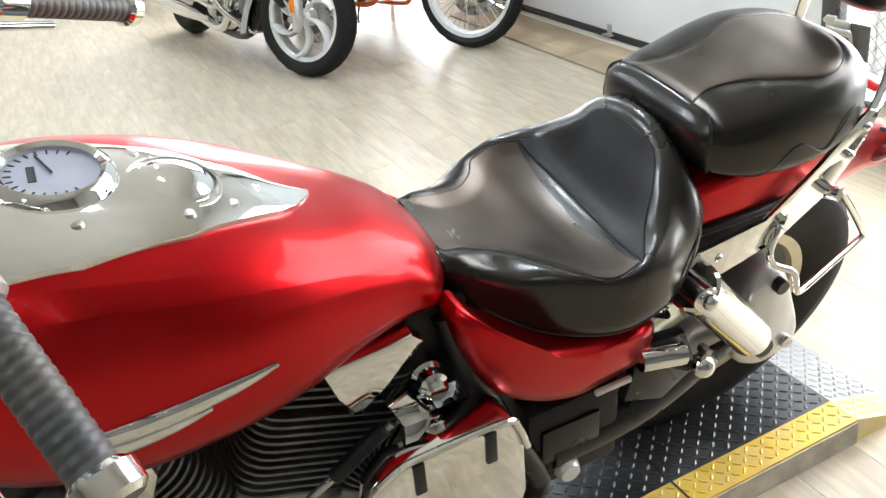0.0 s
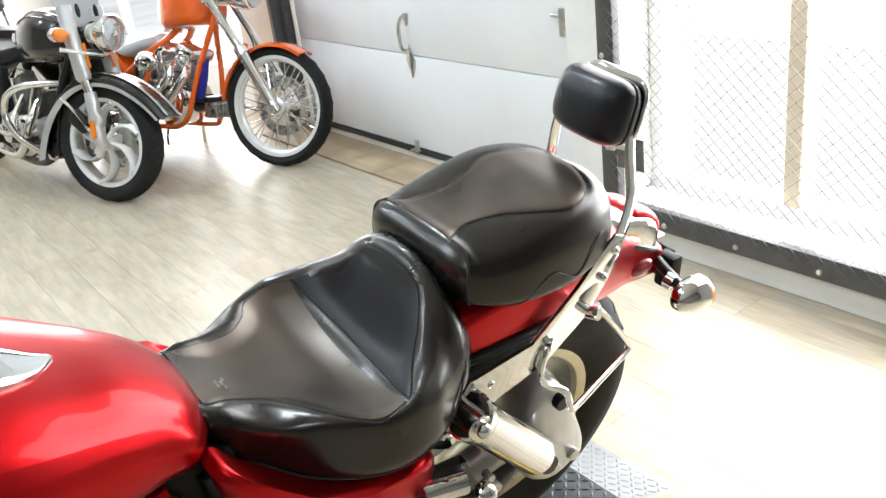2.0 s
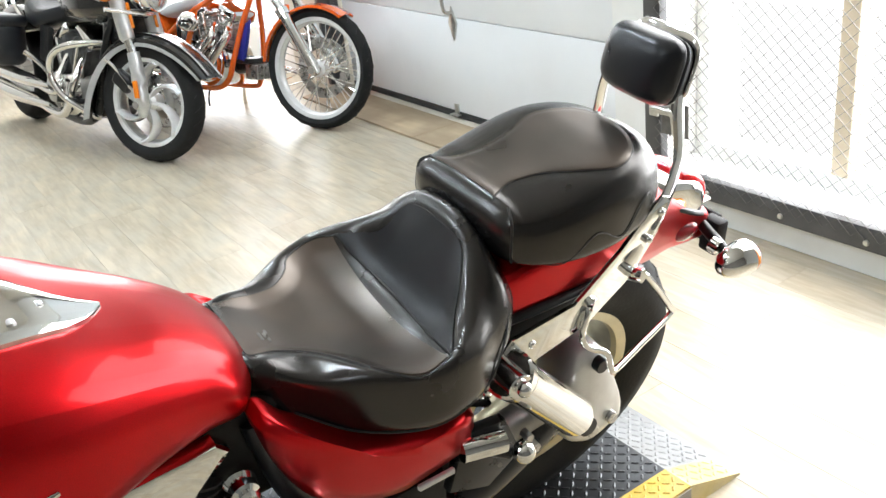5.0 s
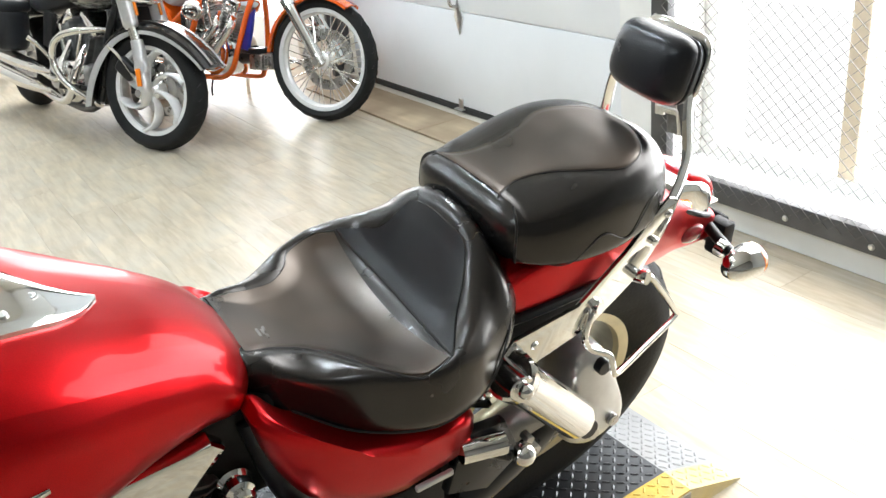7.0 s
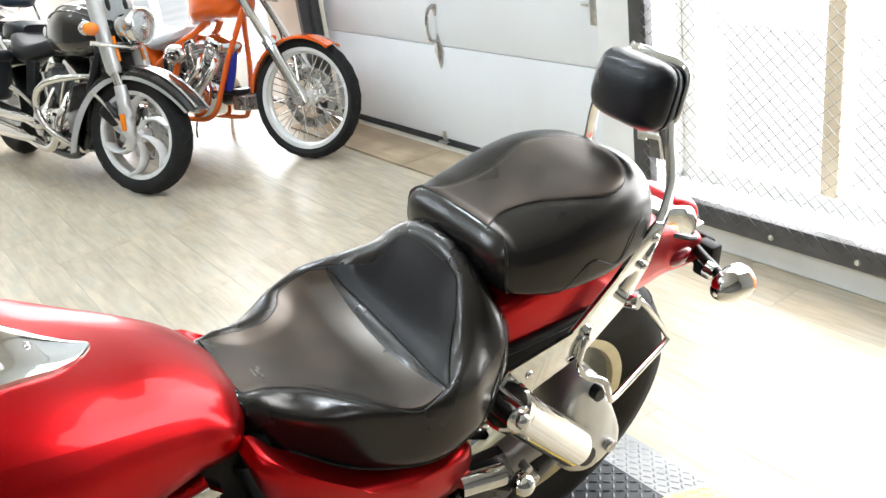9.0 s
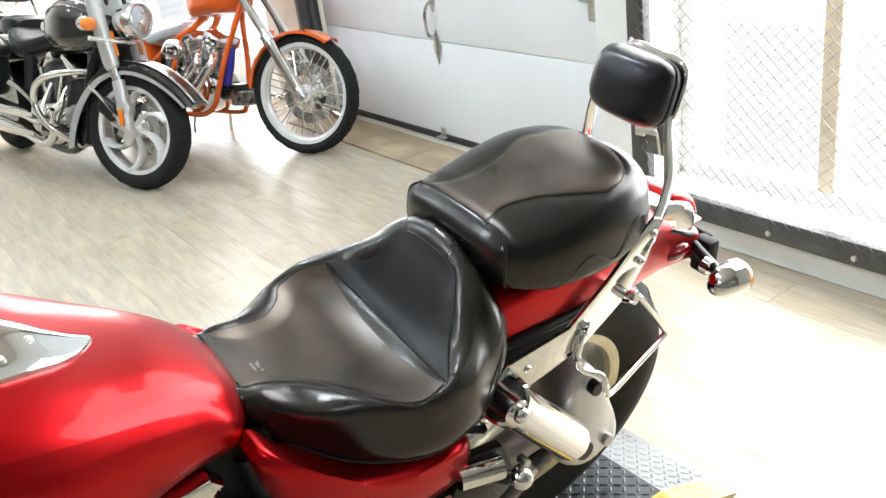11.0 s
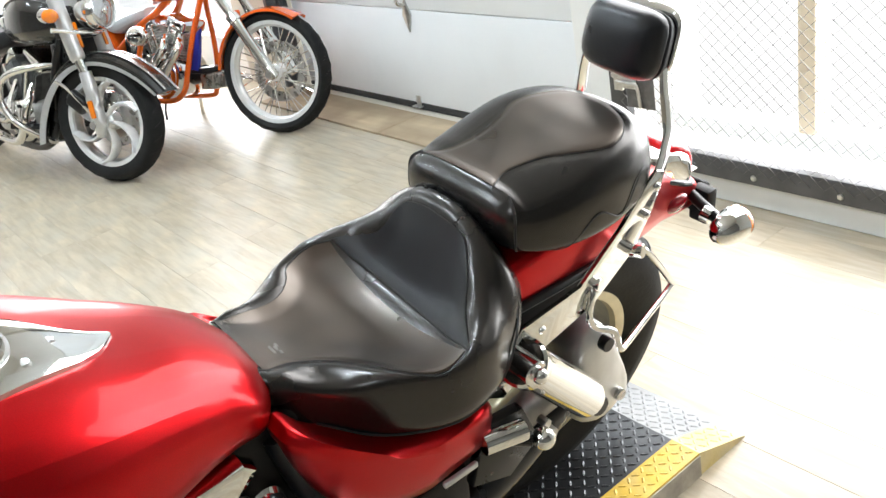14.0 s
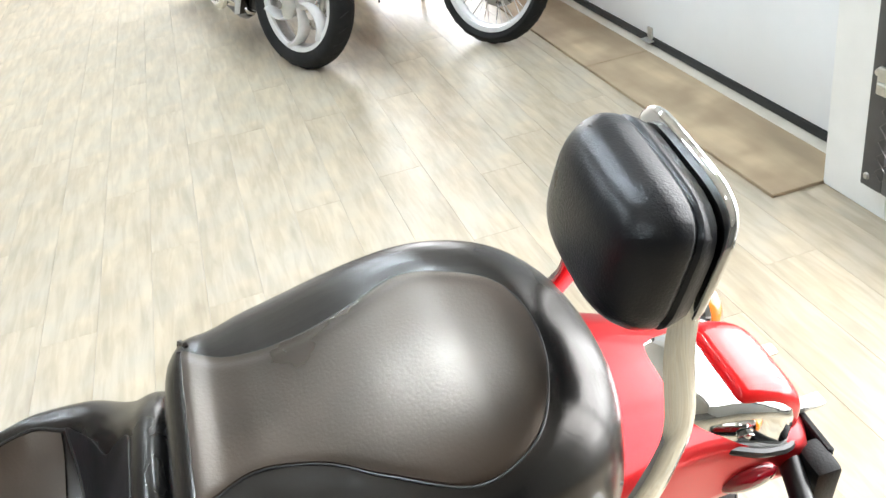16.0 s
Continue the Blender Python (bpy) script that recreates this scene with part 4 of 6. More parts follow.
part("trim", tube([(0.044, -0.056, -0.004), (0.056, -0.01, -0.020), (0.058, 0.03, -0.040), (0.04, 0.064, -0.056), (-0.04, 0.064, -0.056), (-0.058, 0.03, -0.040), (-0.056, -0.01, -0.020), (-0.044, -0.056, -0.004)], 0.005, seg=8), BLACK, lamp)
plate = new("plate_bracket")
plate.parent = bike
plate["label"] = "black bracket with a bare grey plate holder"
part("arm", box_bm(0.020, 0.060, 0.640, 0.668, 0.560, 0.628, 0.006, 2), BLACK_MATT, plate)
part("arm", box_bm(-0.060, -0.020, 0.640, 0.668, 0.560, 0.628, 0.006, 2), BLACK_MATT, plate)
part("holder", box_bm(-0.022, -0.006, 0.640, 0.694, 0.628, 0.634, 0.002, 1), STEEL, plate)
part("holder", box_bm(-0.095, -0.080, 0.636, 0.690, 0.626, 0.632, 0.002, 1), STEEL, plate)
part("holder_lip", box_bm(-0.09, 0.04, 0.664, 0.672, 0.560, 0.628, 0.002, 1), BLACK_MATT, plate)
for s in (1, -1):
    sg = new("turn_signal")
    sg.parent = bike
    sg.location = (s * 0.150 - 0.023, 0.612 if s > 0 else 0.632, 0.602 if s > 0 else 0.626)
    part("stalk", cyl((-s * 0.115, 0.025, 0.018), (-s * 0.020, -0.002, 0.004), 0.0105, 14), BLACK, sg)
    part("collar", cyl((-s * 0.052, -0.007, 0.010), (-s * 0.036, -0.004, 0.007), 0.014, 14), CHROME, sg)
    part("bowl", lathe([(0, -0.044), (0.011, -0.041), (0.021, -0.031), (0.028, -0.012), (0.031, 0.008), (0.031, 0.017)], "y", seg=30), CHROME, sg)
    part("lens", lathe([(0.0305, 0.017), (0.030, 0.026), (0.023, 0.035), (0.011, 0.040), (0, 0.041)], "y", seg=30), AMBER, sg, "amber lens")
    em = ball((s * 0.079 - 0.044, 0.585, 0.622), 0.030, None, (0.32, 1.0, 0.55), 24)
    part("side_lamp", em, RED_DARK, bike, "dark red oval side reflector")

# backrest: pad, back plate, side plates
PADM = Matrix.Translation((0.016, 0.456, 0.956)) @ Matrix.Rotation(radians(-4), 4, "Z") @ Matrix.Rotation(radians(-16), 4, "X") @ Matrix.Diagonal((0.92, 0.80, 0.84, 1.0))
pad = Skin([
    (-0.046, 0.020, 0.016, 0, -0.016, 0.9, 0.9, 0, 0),
    (-0.043, 0.046, 0.036, 0.0, -0.036, 0.7, 0.7, 0, 0),
    (-0.034, 0.064, 0.050, 0.0, -0.050, 0.55, 0.55, 0, 0),
    (-0.012, 0.077, 0.060, 0.0, -0.060, 0.45, 0.5, 0, 0),
    (0.008, 0.079, 0.061, 0.0, -0.061, 0.45, 0.5, 0, 0),
    (0.012, 0.076, 0.0585, 0.0, -0.0585, 0.45, 0.5, 0, 0),
    (0.016, 0.079, 0.061, 0.0, -0.061, 0.45, 0.5, 0, 0),
    (0.030, 0.076, 0.058, 0.0, -0.058, 0.5, 0.5, 0, 0)], 56)
pb = pad.mesh(44)
bmesh.ops.transform(pb, matrix=PADM, verts=pb.verts)
part("backrest_pad", pb, PAD_LEATHER, bike, "padded black vinyl backrest")
bk = Skin([(0.034, 0.073, 0.066, 0.0, -0.050, 0.5, 0.5, 0, 0), (0.036, 0.078, 0.070, 0, -0.054, 0.45, 0.5, 0, 0), (0.041, 0.079, 0.071, 0, -0.054, 0.45, 0.5, 0, 0), (0.044, 0.076, 0.068, 0.0, -0.052, 0.45, 0.5, 0, 0)], 48).mesh(8)
bmesh.ops.transform(bk, matrix=PADM, verts=bk.verts)
part("backrest_plate", bk, CHROME, bike, "chromed plate behind the backrest pad")
for s in (1, -1):
    up = tube([(0.01 + s * (x - 0.01), y, z) for x, y, z in ((0.132, 0.345, 0.705), (0.126, 0.390, 0.745), (0.116, 0.427, 0.780), (0.106, 0.452, 0.812), (0.099, 0.463, 0.840), (0.088, 0.464, 0.900), (0.078, 0.474, 0.945), (0.066, 0.488, 0.985))],
              [0.022, 0.019, 0.0155, 0.013, 0.012, 0.0115, 0.0115, 0.0115], seg=10, n=6, flat=(1.0, 0.24), up=(1, 0, 0))
    part("backrest_strut", up, CHROME, bike, "flat chromed backrest strut")
    o = [(0.049, 0.582), (0.088, 0.559), (0.16, 0.606), (0.268, 0.626), (0.345, 0.675), (0.39, 0.735), (0.412, 0.775), (0.418, 0.795), (0.402, 0.802), (0.372, 0.778), (0.327, 0.735), (0.244, 0.672), (0.129, 0.664)]
    part("side_plate", slab(o, 0.007, Matrix.Translation((s * 0.130, 0, 0)), 0.002), CHROME, bike, "chromed side plate along the fender")
    for y, z in ((0.165, 0.640), (0.402, 0.775), (0.382, 0.735), (0.085, 0.59)):
        part("bolt", lathe([(0, s * 0.005), (0.0035, s * 0.0045), (0.006, s * 0.0025), (0.0068, 0)], "x", (s * 0.1335, y, z), seg=16), CHROME, bike)
    # bag guard loop
    g = [(s * 0.122, 0.370, 0.676), (s * 0.130, 0.392, 0.662), (s * 0.117, 0.470, 0.562), (s * 0.114, 0.478, 0.540), (s * 0.136, 0.390, 0.533), (s * 0.156, 0.318, 0.532), (s * 0.159, 0.303, 0.542), (s * 0.152, 0.297, 0.572), (s * 0.143, 0.268, 0.590), (s * 0.139, 0.256, 0.615), (s * 0.136, 0.266, 0.652), (s * 0.126, 0.274, 0.662)]
    part("bag_guard", tube(g, 0.0055, seg=10, n=4), CHROME, bike, "thin chromed bag guard")
    for y, z in ((0.368, 0.674), (0.276, 0.658)):
        part("guard_boss", cyl((s * 0.118, y - 0.004, z), (s * 0.140, y + 0.004, z + 0.003), 0.0115, 18), CHROME, bike)
    # rear shock
    a, b = Vector((s * 0.152, 0.110, 0.626)), Vector((s * 0.112, 0.284, 0.412))
    d = (b - a).normalized()
    sh = new("rear_shock")
    sh.parent = bike
    part("cover", cyl(a + d * 0.02, b - d * 0.01, 0.034, 28, rim=0.004), CHROME, sh, "chromed shock cover")
    part("cap_ring", cyl(a - d * 0.004, a + d * 0.020, 0.037, 28, rim=0.004), CHROME, sh)
    part("eye", cyl(a + Vector((s * 0.032, -0.004, 0.0)), a + Vector((-s * 0.04, -0.004, 0.0)), 0.020, 20), CHROME, sh)
    part("acorn_nut", ball(a + Vector((s * 0.038, -0.004, 0.002)), 0.012, None, (1, 1, 1), 14), CHROME, sh)
    part("lower_eye", cyl(b + Vector((s * 0.022, 0.01, -0.012)), b + Vector((-s * 0.04, 0.01, -0.012)), 0.018, 20), BLACK, sh)

# final drive and swingarm
fd = Skin([(0.288, 0.020, 0.43, 0.39, 0.35, 0.8, 0.8, 0, 0.03), (0.300, 0.044, 0.478, 0.39, 0.315, 0.55, 0.4, 0, 0.03), (0.335, 0.056, 0.506, 0.39, 0.290, 0.42, 0.3, 0, 0.028),
           (0.372, 0.056, 0.492, 0.38, 0.286, 0.4, 0.3, 0, 0.028), (0.402, 0.052, 0.425, 0.36, 0.292, 0.4, 0.35, 0, 0.028), (0.430, 0.042, 0.348, 0.325, 0.300, 0.5, 0.5, 0, 0.03), (0.437, 0.016, 0.335, 0.325, 0.31, 0.9, 0.9, 0, 0.03)], 44)
fdo = part("final_drive", fd.mesh(34), SILVER_PAINT, bike, "silver cast final drive housing")
part("drive_cap", cyl((0.070, 0.352, 0.475), (0.096, 0.352, 0.475), 0.013, 18), BLACK, fdo)
for y, z in ((0.350, 0.322), (0.395, 0.330)):
    part("flange_bolt", cyl((0.06, y, z), (0.091, y, z), 0.012, 14), STEEL, fdo)
part("drive_shaft", tube([(0.06, 0.16, 0.40), (0.045, 0.30, 0.405)], [0.030, 0.034], seg=18, curve=False), ENGINE_GREY, bike)
part("swing_arm", tube([(0.105, -0.10, 0.36), (0.095, 0.08, 0.36), (0.045, 0.30, 0.38)], [0.034, 0.034, 0.036], seg=18), BLACK, bike, "black swingarm tube")
part("swing_arm", tube([(-0.115, -0.10, 0.36), (-0.20, 0.10, 0.34), (-0.265, 0.42, 0.32)], [0.034, 0.034, 0.03], seg=16), BLACK, bike, "black swingarm tube")
part("inner_fender", box_bm(-0.15, 0.085, -0.10, 0.10, 0.38, 0.68, 0.02, 2), BLACK_MATT, bike, "black inner fender")

# pegs
peg = new("passenger_peg")
peg.parent = bike
part("bracket", slab([(0.0, 0.46), (0.03, 0.56), (0.10, 0.55), (0.13, 0.47), (0.07, 0.43)], 0.02, Matrix.Translation((0.150, 0, 0)), 0.004), BLACK, peg)
part("tread", tube([(0.165, 0.018, 0.540), (0.172, 0.05, 0.538), (0.178, 0.082, 0.534)], 0.017, seg=14), CHROME, peg, "folded chromed footpeg")
part("end_ball", ball((0.192, 0.108, 0.508), 0.0175, None, (1, 1, 1), 20), CHROME, peg)
part("arm", cyl((0.185, 0.09, 0.515), (0.150, 0.03, 0.535), 0.012, 14), BLACK, peg)
part("nut", cyl((0.15, 0.150, 0.47), (0.17, 0.150, 0.47), 0.010, 6), STEEL, peg)
part("nut", cyl((0.15, 0.140, 0.495), (0.168, 0.140, 0.495), 0.008, 6), STEEL, peg)

# red side covers
for s in (1, -1):
    o = [(-0.252, 0.725), (-0.235, 0.735), (-0.20, 0.690), (-0.119, 0.635), (-0.03, 0.60), (0.045, 0.590), (0.055, 0.565), (0.048, 0.525), (-0.034, 0.507), (-0.081, 0.504), (-0.15, 0.53), (-0.205, 0.58), (-0.238, 0.655)]
    cen = (-0.09, 0.60)
    bm = bmesh.new()
    rings = []
    for k, (sc, x) in enumerate(((1.0, 0.10), (1.0, 0.135), (0.97, 0.150), (0.86, 0.163), (0.62, 0.170), (0.30, 0.172))):
        rings.append([(s * (x + 0.012 * (z - 0.6) / 0.1 * 0.3), cen[0] + (y - cen[0]) * sc, cen[1] + (z - cen[1]) * sc) for y, z in [tuple(p[:2]) for p in smooth_path([(a, b, 0) for a, b in o + o[:1]], 4)[:-1]]])
    loft(rings, True, bm)
    part("side_cover", bm, RED, bike, "candy red side cover")
    part("cover_strip", box_bm(s * 0.160, s * 0.168, -0.054, 0.006, 0.506, 0.516, 0.002, 1), SILVER_PAINT, bike)

# engine
eng = new("engine")
eng.parent = bike
eng["label"] = "finned V-twin engine with chromed covers"
part("crankcase", box_bm(-0.15, 0.15, -0.76, -0.26, 0.17, 0.47, 0.05, 4), ENGINE_GREY, eng)
for nm, tilt, y0 in (("rear_cylinder", 24, -0.535), ("front_cylinder", -28, -0.535)):
    cm = Matrix.Translation((0, y0, 0.33)) @ Matrix.Rotation(radians(-tilt), 4, "X")
    cy = part(nm, box_bm(-0.085, 0.085, -0.08, 0.08, 0.10, 0.42, 0.03, 3, None, cm), BLACK, eng)
    for k in range(15):
        z = 0.195 + 0.0125 * k
        w = 0.128 if k < 11 else 0.120
        fb = box_bm(-w, w, -0.105, 0.105, z, z + 0.0042, 0, 1, None, cm)
        es = [e for e in fb.edges if abs((cm.inverted() @ e.verts[0].co - cm.inverted() @ e.verts[1].co).z) > 0.003]
        bmesh.ops.bevel(fb, geom=es, offset=0.035, segments=4, profile=0.5, affect="EDGES")
        part("cooling_fin", fb, FIN_GREY, cy)
    part("base", box_bm(-0.115, 0.115, -0.10, 0.10, 0.12, 0.19, 0.02, 2, None, cm), ENGINE_GREY, cy)
# chromed head cover on the rear cylinder
hc = slab([(-0.425, 0.715), (-0.30, 0.722), (-0.285, 0.705), (-0.345, 0.665), (-0.375, 0.625), (-0.39, 0.628), (-0.395, 0.67)], 0.03, Matrix.Translation((0.128, 0, 0)), 0.007)
part("head_cover", hc, CHROME, eng, "chromed cylinder head cover")
hc = slab([(-0.70, 0.70), (-0.62, 0.70), (-0.615, 0.66), (-0.64, 0.60), (-0.67, 0.60), (-0.71, 0.66)], 0.03, Matrix.Translation((0.130, 0, 0)), 0.007)
part("head_cover", hc, CHROME, eng, "chromed cylinder head cover")
# long chromed side case with two dark slots
o = [(-0.44, 0.38), (-0.43, 0.49), (-0.40, 0.545), (-0.365, 0.572), (-0.33, 0.580), (-0.215, 0.578), (-0.195, 0.56), (-0.182, 0.515), (-0.180, 0.42), (-0.20, 0.36)]
case = part("side_case", slab(o, 0.07, Matrix.Translation((0.165, 0, 0)) @ Matrix.Rotation(radians(0), 4, "X"), 0.014), CHROME, eng, "chromed engine side case")
part("case_lip", tube([(0.200, y, z) for y, z in o[1:8]], 0.005, seg=8, n=4), CHROME, case)
for y in (-0.335, -0.235):
    part("slot", box_bm(0.1985, 0.2035, y - 0.008, y + 0.008, 0.515, 0.572, 0.0025, 2, None, Matrix.Translation((0, 0.1 * 0, 0))), BLACK, case, "dark slot")
kn = lathe([(0, 0.05), (0.012, 0.05), (0.016, 0.045), (0.012, 0.038), (0.019, 0.034), (0.021, 0.024), (0.015, 0.020), (0.023, 0.014), (0.024, 0.0), (0, 0)], "x", (0.10, -0.278, 0.618), seg=28)
part("breather", kn, CHROME, eng, "ringed chromed fitting")
part("breather", lathe([(0, 0.04), (0.010, 0.04), (0.016, 0.030), (0.012, 0.022), (0.02, 0.014), (0.02, 0.0), (0, 0)], "x", (0.10, -0.288, 0.545), seg=24), CHROME, eng)
part("clevis", slab([(-0.345, 0.625), (-0.318, 0.635), (-0.285, 0.575), (-0.300, 0.560), (-0.325, 0.566)], 0.024, Matrix.Translation((0.135, 0, 0)), 0.006), CHROME, eng)
part("linkage", cyl((0.150, -0.50, 0.505), (0.150, -0.345, 0.60), 0.0055, 10), STEEL, eng)
part("linkage", cyl((0.152, -0.43, 0.55), (0.152, -0.355, 0.60), 0.011, 12), BLACK, eng)
part("key_lock", cyl((0.12, -0.255, 0.56), (0.15, -0.255, 0.56), 0.010, 14), STEEL, eng)
part("key", slab([(-0.262, 0.545), (-0.25, 0.548), (-0.246, 0.52), (-0.256, 0.512), (-0.264, 0.52)], 0.003, Matrix.Translation((0.156, 0, 0)), 0.001), STEEL, eng)
# frame
fr = bmesh.new()
tube([(0.10, -0.24, 0.70), (0.115, -0.22, 0.60), (0.12, -0.17, 0.45), (0.12, -0.12, 0.30), (0.11, -0.20, 0.20)], 0.021, bm=fr)
tube([(-0.10, -0.24, 0.70), (-0.115, -0.22, 0.60), (-0.12, -0.17, 0.45), (-0.12, -0.12, 0.30), (-0.11, -0.20, 0.20)], 0.021, bm=fr)
tube([(0.0, -0.95, 0.86), (0.0, -0.70, 0.76), (0.0, -0.30, 0.66), (0.0, 0.0, 0.60)], 0.035, bm=fr)
tube([(0.06, -0.95, 0.80), (0.11, -0.93, 0.45), (0.12, -0.85, 0.18), (0.12, -0.30, 0.15)], 0.02, bm=fr)
tube([(-0.06, -0.95, 0.80), (-0.11, -0.93, 0.45), (-0.12, -0.85, 0.18), (-0.12, -0.30, 0.15)], 0.02, bm=fr)
part("frame", fr, BLACK, bike, "black tubular frame")
part("tool_box", box_bm(0.03, 0.128, -0.14, 0.02, 0.30, 0.47, 0.012, 2), BLACK_MATT, bike, "black plastic tool box")
part("box_panel", box_bm(0.128, 0.134, -0.12, -0.02, 0.36, 0.43, 0.004, 2), BLACK, bike)
part("box_cap", lathe([(0, 0.144), (0.016, 0.143), (0.020, 0.136), (0.022, 0.126)], "x", (0, -0.075, 0.325), seg=24), WHITE_LENS, bike, "pale round cap")
part("under_tank_cover", box_bm(-0.10, 0.10, -0.34, -0.20, 0.56, 0.72, 0.02, 2), BLACK_MATT, bike)
part("side_stand", tube([(0.10, -0.30, 0.20), (0.20, -0.22, 0.09), (0.265, -0.16, -0.038)], [0.014, 0.013, 0.012], seg=12), BLACK, bike, "black side stand")

# handlebar
hb = new("handlebar")
hb.parent = bike
hb["label"] = "wide chromed handlebar with black grips"
part("bar", tube([(0.36, -0.650, 1.052), (0.26, -0.70, 1.10), (0.14, -0.80, 1.12), (0.06, -0.84, 1.08), (-0.06, -0.84, 1.08), (-0.14, -0.80, 1.12), (-0.22, -0.68, 1.10), (-0.32, -0.585, 1.040)], 0.0127, seg=14), CHROME, hb)
for nm, a, b in (("left", (0.335, -0.660, 1.070), (0.440, -0.622, 0.995)), ("right", (-0.312, -0.590, 1.045), (-0.425, -0.468, 0.968))):
    a, b = Vector(a), Vector(b)
    d = (b - a).normalized()
    L = (b - a).length
    prof = [(0.0, 0), (0.017, 0), (0.0185, 0.004)]
    for k in range(14):
        h = 0.008 + (L - 0.022) * k / 13
        prof += [(0.0182, h), (0.0174, h + 0.002), (0.0174, h + 0.004), (0.0182, h + 0.005)]
    prof += [(0.0182, L - 0.004), (0.0, L - 0.004)]
    gmx = Matrix.Translation(a) @ d.to_track_quat("Z", "Y").to_matrix().to_4x4()
    gr = part("grip", lathe(prof, "z", seg=28, m=gmx), GRIP, hb, "ribbed black rubber grip")
    part("end_cap", cyl(b - d * 0.006, b + d * 0.020, 0.0245, 26, rim=0.005), CHROME, gr)
    sw = part("switch_housing", cyl(a - d * 0.052, a - d * 0.002, 0.024, 24, rim=0.005), CHROME if nm == "right" else SILVER_PAINT, hb)
    part("clamp", cyl(a - d * 0.074, a - d * 0.058, 0.026, 24), SILVER_PAINT, sw)
    part("button", box_bm(-0.008, 0.008, -0.006, 0.006, -0.005, 0.005, 0.002, 1, None, Matrix.Translation(a - d * 0.03 + Vector((0, 0.012, 0.022)))), TAIL_RED if nm == "right" else BLACK, sw)
    part("lever", tube([a - d * 0.06 + Vector((0, -0.03, -0.01)), a - d * 0.01 + Vector((0, -0.06, -0.015)), a + d * 0.12 + Vector((0, -0.055, -0.012))], [0.008, 0.007, 0.006], seg=10), CHROME, hb)
    part("cable", tube([a - d * 0.08, a - d * 0.12 + Vector((0, 0.0, -0.05)), a - d * 0.14 + Vector((0, -0.08, -0.14)), Vector((0.05 if nm == "left" else -0.05, -0.90, 0.85))], 0.004, seg=8), BLACK_MATT, hb)
part("riser", cyl((0.05, -0.86, 0.98), (0.05, -0.84, 1.09), 0.018, 18), CHROME, hb)
part("riser", cyl((-0.05, -0.86, 0.98), (-0.05, -0.84, 1.09), 0.018, 18), CHROME, hb)
# front end
for s in (1, -1):
    part("fork_leg", tube([(s * 0.10, -0.90, 0.98), (s * 0.10, -1.10, 0.72), (s * 0.10, -1.40, 0.34)], [0.026, 0.026, 0.03], seg=18, n=3), CHROME, bike)
part("fork_yoke", box_bm(-0.13, 0.13, -0.95, -0.84, 0.955, 0.985, 0.015, 2), CHROME, bike)
ffs = []
for a in np.linspace(radians(-10), radians(150), 22):
    c = (-1.42 + 0.365 * math.cos(a), 0.335 + 0.365 * math.sin(a))
    ffs.append([(x, -1.42 + r * math.cos(a), 0.335 + r * math.sin(a)) for x, r in ((-0.085, 0.30), (-0.085, 0.345), (-0.06, 0.365), (0, 0.375), (0.06, 0.365), (0.085, 0.345), (0.085, 0.30), (0.08, 0.30), (0.08, 0.34), (0.0, 0.368), (-0.08, 0.34), (-0.08, 0.30))])
part("front_fender", loft(ffs), RED, bike, "candy red front fender")
part("headlamp", lathe([(0, -0.10), (0.05, -0.09), (0.085, -0.04), (0.09, 0.0), (0, 0.01)], "y", (0, -1.02, 0.84), seg=30), CHROME, bike)
# ---------------------------------------------------------------- parked motorcycles further back
def bent(parent, name, pts, r, mat, label="", **kw):
    return part(name, tube(pts, r, **kw), mat, parent, label)


def turned(steer):
    return lambda x, y, z: tuple(Matrix.Rotation(steer, 4, "Z") @ Vector((x, y, z)))


def mudguard(S, R, a0, a1, crown, edge, half, n=26, t=0.006):
    """A curved guard over a wheel: crown(u) and edge(u) give its radii from front to rear."""
    rings = []
    for k in range(n):
        u = k / (n - 1)
        a = a0 + (a1 - a0) * u
        c, e = crown(u), edge(u)
        prof = [(-half, e), (-half * 0.99, e + 0.6 * (c - e)), (-half * 0.82, c - 0.012), (-half * 0.4, c), (half * 0.4, c), (half * 0.82, c - 0.012), (half * 0.99, e + 0.6 * (c - e)), (half, e)]
        prof += [(x * 0.94, r - t) for x, r in reversed(prof[1:-1])]
        prof += [(-half * 0.94, e)]
        rings.append([S(x, -r * math.cos(a), R + r * math.sin(a)) for x, r in prof])
    return loft(rings)


